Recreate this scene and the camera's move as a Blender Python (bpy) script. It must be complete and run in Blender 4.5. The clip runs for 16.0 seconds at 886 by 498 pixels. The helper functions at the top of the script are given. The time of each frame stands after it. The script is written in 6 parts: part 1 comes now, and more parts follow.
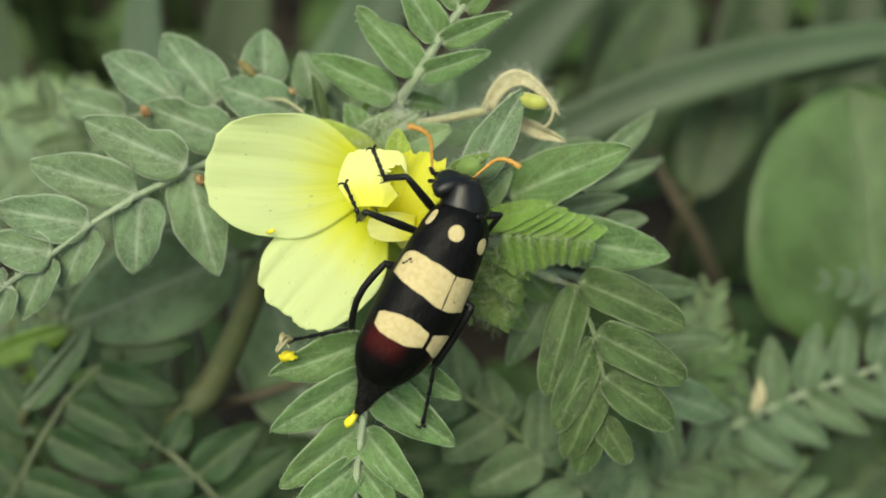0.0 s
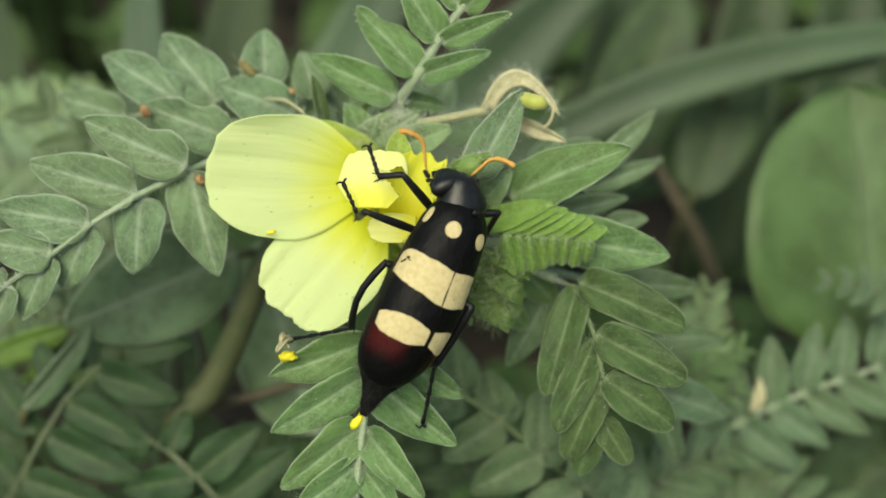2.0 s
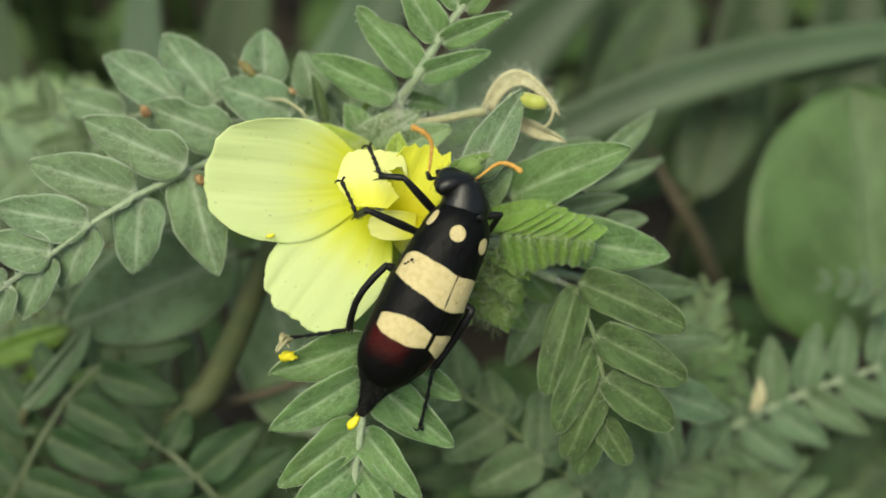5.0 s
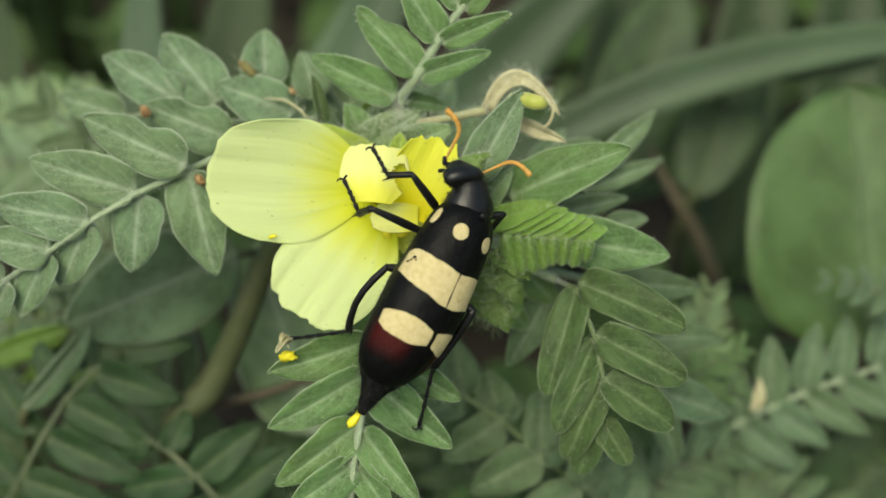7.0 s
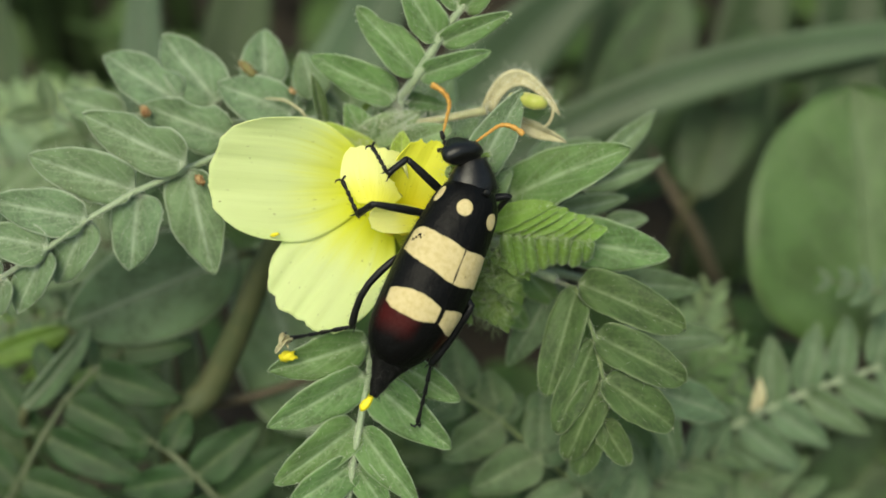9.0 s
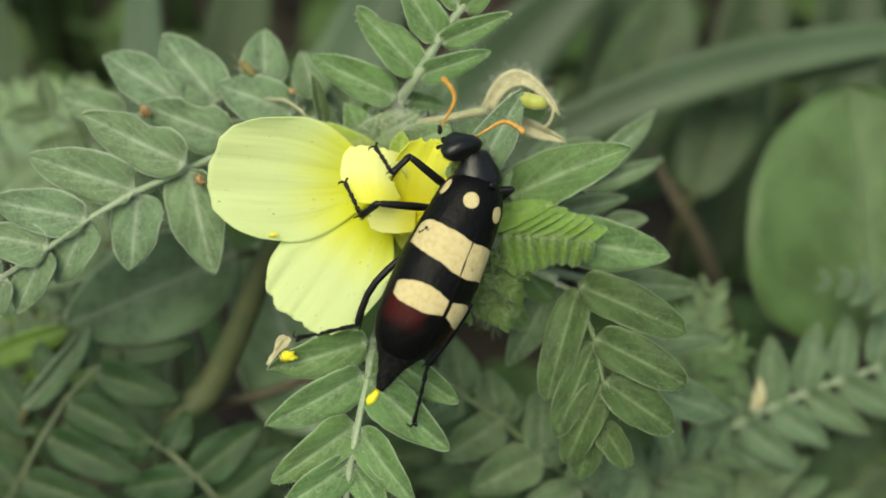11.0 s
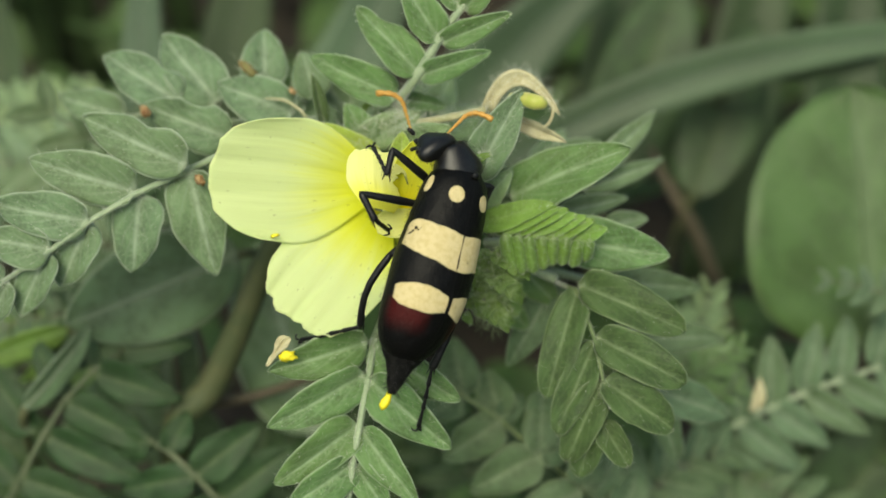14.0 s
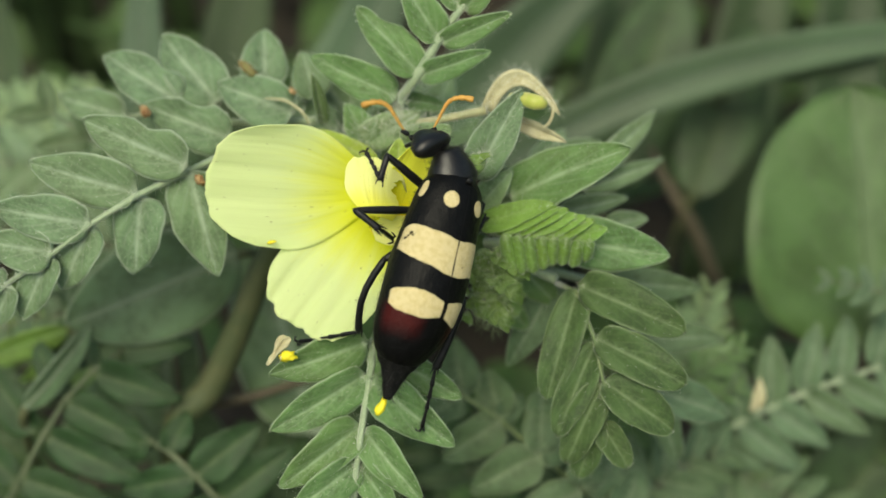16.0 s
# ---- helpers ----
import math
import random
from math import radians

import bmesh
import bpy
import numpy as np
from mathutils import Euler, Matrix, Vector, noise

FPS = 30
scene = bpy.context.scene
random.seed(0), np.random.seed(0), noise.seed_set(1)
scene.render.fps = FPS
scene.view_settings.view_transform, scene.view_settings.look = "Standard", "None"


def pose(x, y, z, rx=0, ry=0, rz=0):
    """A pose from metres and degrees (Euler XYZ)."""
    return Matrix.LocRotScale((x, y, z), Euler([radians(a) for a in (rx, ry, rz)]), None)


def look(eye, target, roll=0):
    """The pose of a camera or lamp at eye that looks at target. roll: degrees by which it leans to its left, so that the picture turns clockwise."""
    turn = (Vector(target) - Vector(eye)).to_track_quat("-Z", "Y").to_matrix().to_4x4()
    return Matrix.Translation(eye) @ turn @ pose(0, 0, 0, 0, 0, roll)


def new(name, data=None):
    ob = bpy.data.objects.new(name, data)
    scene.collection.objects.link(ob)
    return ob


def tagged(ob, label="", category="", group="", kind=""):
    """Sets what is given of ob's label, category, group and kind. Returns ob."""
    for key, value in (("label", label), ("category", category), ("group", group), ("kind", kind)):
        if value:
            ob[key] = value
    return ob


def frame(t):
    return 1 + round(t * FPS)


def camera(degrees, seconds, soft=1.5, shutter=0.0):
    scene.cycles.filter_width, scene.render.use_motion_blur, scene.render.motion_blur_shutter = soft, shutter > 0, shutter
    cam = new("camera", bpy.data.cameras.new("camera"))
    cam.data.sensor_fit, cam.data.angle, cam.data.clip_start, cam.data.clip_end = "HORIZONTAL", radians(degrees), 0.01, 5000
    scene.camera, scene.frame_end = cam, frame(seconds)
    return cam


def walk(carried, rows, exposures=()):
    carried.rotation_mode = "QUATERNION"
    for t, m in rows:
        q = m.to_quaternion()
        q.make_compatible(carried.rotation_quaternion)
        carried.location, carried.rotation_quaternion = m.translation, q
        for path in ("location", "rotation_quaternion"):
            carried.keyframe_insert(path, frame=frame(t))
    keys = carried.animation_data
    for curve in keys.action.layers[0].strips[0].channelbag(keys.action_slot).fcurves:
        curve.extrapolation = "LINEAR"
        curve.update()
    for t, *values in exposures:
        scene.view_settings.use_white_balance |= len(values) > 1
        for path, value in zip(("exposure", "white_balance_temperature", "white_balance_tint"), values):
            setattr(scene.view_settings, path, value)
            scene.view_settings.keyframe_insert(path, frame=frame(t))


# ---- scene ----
cam = camera(35, 16.0)
EYE, AIM = (0, -0.11604, 0.24604), (0, 0, 0.13)
walk(cam, [(0, look(EYE, AIM)), (16, look(EYE, AIM))], [(0, 0.5, 7180, -4), (4, 0.5, 7180, -4), (6.5, 0.4, 7180, -4), (7.5, 0.4, 7180, -4), (9, 0.44, 7180, -4), (12.5, 0.46, 7180, -4), (16, 0.46, 7180, -4)])
# shallow depth of field of a close-up lens, sharp on the beetle
cam.data.dof.use_dof = True
cam.data.dof.focus_distance = 0.163
cam.data.dof.aperture_fstop = 11.5

# ---- world and light: bright overcast daylight ----
SUN_ELEVATION, SUN_TURN = 62, 200
world = bpy.data.worlds.new("overcast_sky")
scene.world = world
world.use_nodes = True
sky = world.node_tree.nodes.new("ShaderNodeTexSky")
sky.sky_type, sky.sun_disc = "NISHITA", False
sky.sun_elevation, sky.sun_rotation = radians(SUN_ELEVATION), radians(SUN_TURN)
sky.air_density, sky.dust_density, sky.ozone_density = 1.0, 4.0, 0.6
back = world.node_tree.nodes["Background"]
back.inputs["Strength"].default_value = 0.13
world.node_tree.links.new(sky.outputs[0], back.inputs["Color"])
lamp = bpy.data.lights.new("sun", "SUN")
lamp.energy, lamp.angle, lamp.color = 1.5, radians(30), (1.0, 0.95, 0.86)
sun = new("sun", lamp)
sun.matrix_basis = look((-0.35, -0.95, 2.0), (0, 0, 0))

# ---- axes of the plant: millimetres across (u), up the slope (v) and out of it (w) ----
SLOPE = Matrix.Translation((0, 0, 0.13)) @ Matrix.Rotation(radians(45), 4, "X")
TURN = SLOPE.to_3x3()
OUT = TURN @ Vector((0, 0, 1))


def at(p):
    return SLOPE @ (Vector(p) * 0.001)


def along(base, tip, roll=0, hint=None):
    """Pose at base, y towards tip, z towards hint, leaned by roll degrees about y."""
    y = (tip - base).normalized()
    z = hint or OUT
    z = (z - y * z.dot(y)).normalized()
    m = Matrix((y.cross(z), y, z)).transposed().to_4x4()
    return Matrix.Translation(base) @ m @ Matrix.Rotation(radians(roll), 4, "Y")


# ---- materials ----
def tree(name):
    m = bpy.data.materials.new(name)
    m.use_nodes = True
    return m, m.node_tree, m.node_tree.nodes["Principled BSDF"]


def put(nt, socket, value):
    if isinstance(value, bpy.types.NodeSocket):
        nt.links.new(value, socket)
    else:
        socket.default_value = value


def calc(nt, op, a, b=0.0, c=0.0):
    n = nt.nodes.new("ShaderNodeMath")
    n.operation = op
    for socket, value in zip(n.inputs, (a, b, c)):
        put(nt, socket, value)
    return n.outputs[0]


def step(nt, x, low, high):
    """0 below low, 1 above high, smooth between."""
    n = nt.nodes.new("ShaderNodeMapRange")
    n.interpolation_type = "SMOOTHSTEP"
    for key, value in (("Value", x), ("From Min", low), ("From Max", high)):
        put(nt, n.inputs[key], value)
    return n.outputs[0]


def mix(nt, f, a, b):
    n = nt.nodes.new("ShaderNodeMix")
    n.data_type = "RGBA"
    put(nt, n.inputs[0], f)
    for socket, value in ((n.inputs[6], a), (n.inputs[7], b)):
        put(nt, socket, value if isinstance(value, bpy.types.NodeSocket) else (*value, 1))
    return n.outputs[2]


def grain(nt, scale, detail=3, where=None, rough=0.55):
    n = nt.nodes.new("ShaderNodeTexNoise")
    n.inputs["Scale"].default_value, n.inputs["Detail"].default_value = scale, detail
    n.inputs["Roughness"].default_value = rough
    if where is None:
        where = nt.nodes.new("ShaderNodeTexCoord").outputs["Object"]
    nt.links.new(where, n.inputs["Vector"])
    return n.outputs["Fac"]


def relief(nt, bsdf, height, strength, distance):
    n = nt.nodes.new("ShaderNodeBump")
    n.inputs["Strength"].default_value, n.inputs["Distance"].default_value = strength, distance
    put(nt, n.inputs["Height"], height)
    nt.links.new(n.outputs[0], bsdf.inputs["Normal"])


def lucent(nt, bsdf, colour, share):
    """Lets a share of the light through a thin leaf or petal."""
    t = nt.nodes.new("ShaderNodeBsdfTranslucent")
    put(nt, t.inputs["Color"], colour)
    mx = nt.nodes.new("ShaderNodeMixShader")
    mx.inputs[0].default_value = share
    nt.links.new(bsdf.outputs[0], mx.inputs[1])
    nt.links.new(t.outputs[0], mx.inputs[2])
    nt.links.new(mx.outputs[0], nt.nodes["Material Output"].inputs["Surface"])


def uv(nt):
    n = nt.nodes.new("ShaderNodeUVMap")
    n.uv_map = "UVMap"
    s = nt.nodes.new("ShaderNodeSeparateXYZ")
    nt.links.new(n.outputs[0], s.inputs[0])
    return s.outputs[0], s.outputs[1], n.outputs[0]


def leaf_material(name, colour, pale, gloss=0.5, fuzz=0.25, veins=6, vein_strength=0.35, share=0.22, patch=260, rim=0.7, keel=1.0):
    m, nt, b = tree(name)
    x, y, _ = uv(nt)
    side = calc(nt, "ABSOLUTE", calc(nt, "MULTIPLY_ADD", x, 2.0, -1.0))
    fine, broad = grain(nt, 2600, 4), grain(nt, patch, 3)
    rnd = nt.nodes.new("ShaderNodeObjectInfo").outputs["Random"]
    dark = tuple(c * 0.62 for c in colour)
    light = tuple(min(1, c * 1.35) for c in colour)
    col = mix(nt, step(nt, broad, 0.34, 0.68), dark, light)
    col = mix(nt, calc(nt, "MULTIPLY", step(nt, fine, 0.42, 0.75), 0.58), col, tuple(c * 1.75 for c in colour))
    silk = nt.nodes.new("ShaderNodeMapping")
    silk.inputs["Scale"].default_value = (9000, 1300, 2000)
    silk.inputs["Rotation"].default_value = (0, 0, 0.5)
    nt.links.new(nt.nodes.new("ShaderNodeTexCoord").outputs["Object"], silk.inputs[0])
    hairs = grain(nt, 1.0, 2, silk.outputs[0])
    col = mix(nt, calc(nt, "MULTIPLY", step(nt, hairs, 0.5, 0.75), fuzz * 0.6), col, pale)
    col = mix(nt, calc(nt, "MULTIPLY", rnd, 0.35), col, (colour[0] * 1.25, colour[1] * 1.02, colour[2] * 0.7))
    speck = step(nt, grain(nt, 1700, 2), 0.70, 0.76)
    col = mix(nt, calc(nt, "MULTIPLY", speck, 0.55), col, tuple(c * 0.4 for c in colour))
    # side veins sweep forward from the midrib
    v = calc(nt, "FRACT", calc(nt, "MULTIPLY_ADD", y, float(veins), calc(nt, "MULTIPLY", side, -2.6)))
    v = calc(nt, "ABSOLUTE", calc(nt, "SUBTRACT", v, 0.5))
    vein = calc(nt, "SUBTRACT", 1.0, step(nt, v, 0.0, 0.24))
    vein = calc(nt, "MULTIPLY", vein, calc(nt, "MULTIPLY", calc(nt, "SUBTRACT", 1.0, side), vein_strength))
    rib = calc(nt, "SUBTRACT", 1.0, step(nt, side, 0.0, calc(nt, "MULTIPLY_ADD", y, -0.10, 0.22)))
    edge = calc(nt, "MULTIPLY", step(nt, side, 0.9, 0.98), rim)
    torn = step(nt, broad, 0.35, 0.6)
    wool = calc(nt, "MULTIPLY", calc(nt, "SUBTRACT", 1.0, step(nt, calc(nt, "ADD", y, calc(nt, "MULTIPLY", side, 0.10)), 0.03, 0.17)), 0.85)
    rib = calc(nt, "MULTIPLY", rib, calc(nt, "MULTIPLY_ADD", torn, 0.45 * keel, 0.3 * keel))
    glow = calc(nt, "MULTIPLY", calc(nt, "SUBTRACT", 1.0, step(nt, side, 0.0, 0.42)), calc(nt, "MULTIPLY", step(nt, fine, 0.4, 0.65), 0.42))
    mark = calc(nt, "MAXIMUM", calc(nt, "MAXIMUM", vein, rib), calc(nt, "MAXIMUM", edge, calc(nt, "MAXIMUM", wool, glow)))
    col = mix(nt, mark, col, pale)
    put(nt, b.inputs["Base Color"], col)
    b.inputs["Roughness"].default_value = gloss
    b.inputs["Specular IOR Level"].default_value = 0.35
    b.inputs["Sheen Weight"].default_value = fuzz
    b.inputs["Sheen Roughness"].default_value = 0.5
    b.inputs["Sheen Tint"].default_value = (0.9, 1.0, 0.85, 1)
    h = calc(nt, "ADD", calc(nt, "MULTIPLY_ADD", broad, 0.8, calc(nt, "MULTIPLY", fine, 0.6)), calc(nt, "SUBTRACT", 1.0, calc(nt, "MAXIMUM", vein, rib)))
    relief(nt, b, h, 0.5, 0.00025)
    lucent(nt, b, mix(nt, 0.5, col, (colour[0] * 1.6, colour[1] * 1.6, colour[2] * 0.5)), share)
    return m


def plain_material(name, colour, other, scale, rough, bump=0.3, depth=0.0001, fuzz=0.0, spec=0.5):
    m, nt, b = tree(name)
    fine, broad = grain(nt, scale * 6, 4), grain(nt, scale, 3)
    col = mix(nt, step(nt, broad, 0.35, 0.68), colour, other)
    col = mix(nt, calc(nt, "MULTIPLY", step(nt, fine, 0.5, 0.8), 0.3), col, tuple(min(1, c * 1.5) for c in other))
    put(nt, b.inputs["Base Color"], col)
    put(nt, b.inputs["Roughness"], calc(nt, "MULTIPLY_ADD", fine, 0.2, rough - 0.1))
    b.inputs["Specular IOR Level"].default_value = spec
    b.inputs["Sheen Weight"].default_value = fuzz
    relief(nt, b, fine, bump, depth)
    return m


def petal_material(name, outer, inner, share=0.42):
    m, nt, b = tree(name)
    x, y, both = uv(nt)
    side = calc(nt, "MULTIPLY_ADD", x, 2.0, -1.0)
    # fine nerves fan out from the base
    stretch = nt.nodes.new("ShaderNodeMapping")
    stretch.inputs["Scale"].default_value = (34, 1.6, 1)
    nt.links.new(both, stretch.inputs[0])
    nerve = grain(nt, 1.0, 4, stretch.outputs[0], 0.6)
    wide = nt.nodes.new("ShaderNodeMapping")
    wide.inputs["Scale"].default_value = (7, 0.8, 1)
    nt.links.new(both, wide.inputs[0])
    fold = grain(nt, 1.0, 2, wide.outputs[0])
    col = mix(nt, step(nt, calc(nt, "ADD", y, calc(nt, "MULTIPLY", fold, 0.3)), 0.25, 0.78), inner, outer)
    col = mix(nt, calc(nt, "MULTIPLY", step(nt, nerve, 0.5, 0.75), 0.13), col, tuple(c * 0.82 for c in outer))
    dash = nt.nodes.new("ShaderNodeMapping")
    dash.inputs["Scale"].default_value = (55, 16, 1)
    nt.links.new(both, dash.inputs[0])
    speck = step(nt, grain(nt, 1.0, 1, dash.outputs[0]), 0.73, 0.78)
    col = mix(nt, calc(nt, "MULTIPLY", speck, 0.7), col, (0.22, 0.20, 0.04))
    ray = nt.nodes.new("ShaderNodeMapping")
    ray.inputs["Scale"].default_value = (48, 0.7, 1)
    nt.links.new(both, ray.inputs[0])
    rays = calc(nt, "MULTIPLY", step(nt, grain(nt, 1.0, 2, ray.outputs[0]), 0.48, 0.7), calc(nt, "SUBTRACT", 1.0, step(nt, y, 0.25, 0.8)))
    col = mix(nt, calc(nt, "MULTIPLY", rays, 0.32), col, inner)
    put(nt, b.inputs["Base Color"], col)
    b.inputs["Roughness"].default_value = 0.5
    b.inputs["Specular IOR Level"].default_value = 0.25
    b.inputs["Sheen Weight"].default_value = 0.15
    relief(nt, b, calc(nt, "ADD", calc(nt, "MULTIPLY", nerve, 0.45), calc(nt, "MULTIPLY", fold, 1.0)), 0.5, 0.00035)
    lucent(nt, b, col, share)
    return m


def elytron_material():
    m, nt, b = tree("elytron")
    x, y, both = uv(nt)
    scaled = nt.nodes.new("ShaderNodeMapping")
    scaled.inputs["Scale"].default_value = (6, 12, 1)
    nt.links.new(both, scaled.inputs[0])
    ragged = calc(nt, "MULTIPLY_ADD", grain(nt, 1.0, 4, scaled.outputs[0]), 0.5, -0.25)
    phi = calc(nt, "MULTIPLY", x, 120.0)
    mm = calc(nt, "ADD", calc(nt, "MULTIPLY_ADD", y, 25.0, -12.5), ragged)

    def band(top, low):
        up = calc(nt, "SUBTRACT", 1.0, step(nt, calc(nt, "SUBTRACT", mm, top), -0.07, 0.07))
        return calc(nt, "MULTIPLY", up, step(nt, calc(nt, "SUBTRACT", mm, low), -0.07, 0.07))

    def bow(middle, height, k):
        d = calc(nt, "SUBTRACT", phi, middle)
        return calc(nt, "MULTIPLY_ADD", calc(nt, "MULTIPLY", d, d), k, height)

    def spot(p, q, wide, tall):
        dx = calc(nt, "DIVIDE", calc(nt, "SUBTRACT", phi, p), wide)
        dy = calc(nt, "DIVIDE", calc(nt, "SUBTRACT", calc(nt, "MULTIPLY_ADD", ragged, -0.7, mm), q), tall)
        r = calc(nt, "ADD", calc(nt, "MULTIPLY", dx, dx), calc(nt, "MULTIPLY", dy, dy))
        return calc(nt, "SUBTRACT", 1.0, step(nt, r, 0.85, 1.1))

    late = calc(nt, "MAXIMUM", calc(nt, "SUBTRACT", phi, 68.0), 0.0)
    shoulder = calc(nt, "MULTIPLY", calc(nt, "MULTIPLY", late, late), -0.0013)
    first = band(calc(nt, "ADD", calc(nt, "MULTIPLY_ADD", phi, 0.006, 3.8), shoulder), calc(nt, "MULTIPLY_ADD", phi, 0.015, -0.45))
    first = calc(nt, "MULTIPLY", first, step(nt, phi, 0.6, 1.3))
    second = band(bow(42, -2.75, -0.00045), bow(45, -5.75, 0.0004))
    second = calc(nt, "MULTIPLY", second, calc(nt, "MULTIPLY", step(nt, phi, 2.5, 4.5), calc(nt, "SUBTRACT", 1.0, step(nt, phi, 84, 88))))
    cream = calc(nt, "MAXIMUM", first, second)
    cream = calc(nt, "MAXIMUM", cream, spot(29, 7.95, 13.5, 0.95))
    cream = calc(nt, "MAXIMUM", cream, spot(88, 8.4, 11, 1.0))
    cream = calc(nt, "MULTIPLY", cream, calc(nt, "SUBTRACT", 1.0, step(nt, phi, 92, 98)))
    red = calc(nt, "MULTIPLY", step(nt, mm, -8.9, -6.4), calc(nt, "SUBTRACT", 1.0, step(nt, mm, -5.4, -4.4)))
    red = calc(nt, "MULTIPLY", red, step(nt, calc(nt, "MULTIPLY_ADD", ragged, 25.0, phi), 14, 46))
    red = calc(nt, "MULTIPLY", red, calc(nt, "SUBTRACT", 1.0, step(nt, phi, 78, 105)))
    fine = grain(nt, 4200, 3)
    pits = grain(nt, 1500, 2)
    black = mix(nt, step(nt, fine, 0.45, 0.75), (0.002, 0.002, 0.002), (0.006, 0.006, 0.006))
    col = mix(nt, calc(nt, "MULTIPLY", red, 0.95), black, (0.046, 0.0038, 0.0032))
    pale = mix(nt, step(nt, pits, 0.4, 0.7), (0.57, 0.48, 0.26), (0.50, 0.41, 0.20))
    col = mix(nt, cream, col, pale)
    put(nt, b.inputs["Base Color"], col)
    put(nt, b.inputs["Roughness"], calc(nt, "MULTIPLY_ADD", cream, 0.15, 0.45))
    b.inputs["Specular IOR Level"].default_value = 0.13
    crease = nt.nodes.new("ShaderNodeMapping")
    crease.inputs["Scale"].default_value = (13, 17, 1)
    nt.links.new(both, crease.inputs[0])
    wrinkle = grain(nt, 1.0, 3, crease.outputs[0])
    relief(nt, b, calc(nt, "ADD", calc(nt, "ADD", fine, pits), calc(nt, "MULTIPLY", wrinkle, 1.6)), 0.5, 0.00013)
    return m


LEAF = leaf_material("leaf_grey_green", (0.122, 0.200, 0.100), (0.38, 0.46, 0.33), 0.6, 0.4, 5, 0.28)
LEAF_FRESH = leaf_material("leaf_fresh_green", (0.106, 0.206, 0.064), (0.36, 0.47, 0.28), 0.55, 0.4, 5, 0.28, 0.3)
LEAF_MID = leaf_material("leaf_mid_green", (0.052, 0.098, 0.026), (0.19, 0.26, 0.12), 0.55, 0.35, 5, 0.25, 0.28)
LEAF_YOUNG = leaf_material("leaf_young_green", (0.165, 0.300, 0.052), (0.33, 0.46, 0.17), 0.5, 0.4, 6, 0.1, 0.35, rim=0.3, keel=0.5)
LEAF_PALE = leaf_material("leaf_pale_downy", (0.175, 0.270, 0.125), (0.36, 0.45, 0.29), 0.6, 0.4, 6, 0.2)
LEAF_TENDER = leaf_material("leaf_tender_green", (0.125, 0.230, 0.040), (0.24, 0.36, 0.12), 0.55, 0.4, 6, 0.1, 0.35, rim=0.25, keel=0.4)
# much darker copy of the creeper's leaf; low-lying shade is put into its colour
LEAF_DEEP_SHADE = leaf_material("leaf_deep_shaded", (0.020, 0.052, 0.015), (0.095, 0.13, 0.06), 0.55, 0.0, 7, 0.12, 0.15, rim=0.1)
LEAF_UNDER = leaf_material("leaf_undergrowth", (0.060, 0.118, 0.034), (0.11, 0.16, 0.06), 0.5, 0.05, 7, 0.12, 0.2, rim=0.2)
HAIR_GREEN = plain_material("pale_green_hair", (0.36, 0.48, 0.20), (0.46, 0.56, 0.3), 900, 0.5)
LEAF_DULL = leaf_material("leaf_blue_green", (0.072, 0.122, 0.056), (0.18, 0.23, 0.13), 0.55, 0.15, 6, 0.1, 0.2)
LEAF_SOFT = leaf_material("leaf_soft_green", (0.086, 0.147, 0.074), (0.24, 0.30, 0.20), 0.55, 0.2, 6, 0.12, 0.24)
# leaf green darkened for the plants behind: their shade is part of this colour
LEAF_SHADE = leaf_material("leaf_shaded_green", (0.034, 0.066, 0.022), (0.095, 0.125, 0.058), 0.5, 0.05, 7, 0.12, 0.18, rim=0.2)
LEAF_BROAD = leaf_material("broad_leaf", (0.068, 0.132, 0.042), (0.13, 0.19, 0.09), 0.45, 0.03, 6, 0.3, 0.25, 110)
GRASS = leaf_material("grass_blade", (0.031, 0.058, 0.020), (0.05, 0.075, 0.034), 0.5, 0.03, 1, 0.0, 0.2, 30)
GRASS_PALE = leaf_material("grass_blade_pale", (0.058, 0.102, 0.055), (0.098, 0.136, 0.087), 0.45, 0.06, 1, 0.0, 0.2, 30)
STEM = plain_material("stem_olive", (0.052, 0.068, 0.025), (0.080, 0.088, 0.036), 220, 0.7)
STALK = plain_material("stalk_straw_green", (0.30, 0.31, 0.16), (0.38, 0.35, 0.20), 600, 0.6, fuzz=0.4)
RACHIS = plain_material("rachis_pale_green", (0.22, 0.29, 0.165), (0.29, 0.36, 0.22), 500, 0.6, fuzz=0.4)
RACHIS_FRESH = plain_material("rachis_fresh_green", (0.075, 0.120, 0.034), (0.12, 0.165, 0.06), 500, 0.6, fuzz=0.4)
RACHIS_DULL = plain_material("rachis_dull_green", (0.075, 0.10, 0.05), (0.11, 0.13, 0.07), 500, 0.6)
TWIG = plain_material("twig_reddish", (0.072, 0.060, 0.036), (0.108, 0.09, 0.056), 300, 0.7)
DRY = plain_material("dry_straw", (0.50, 0.47, 0.29), (0.38, 0.34, 0.19), 600, 0.7, 0.5)
HAIR = plain_material("white_hair", (0.62, 0.66, 0.52), (0.7, 0.72, 0.6), 900, 0.5)
FRASS = plain_material("orange_frass", (0.22, 0.10, 0.035), (0.48, 0.33, 0.16), 1500, 0.8, 0.6, 0.0003)
FRUIT = plain_material("fruit_yellow_green", (0.37, 0.41, 0.06), (0.44, 0.44, 0.11), 900, 0.5, fuzz=0.3)
OLIVE = plain_material("olive_brown_husk", (0.13, 0.15, 0.04), (0.20, 0.13, 0.05), 1500, 0.7)
PETAL = petal_material("petal_pale_yellow", (0.75, 0.84, 0.43), (0.79, 0.82, 0.035))
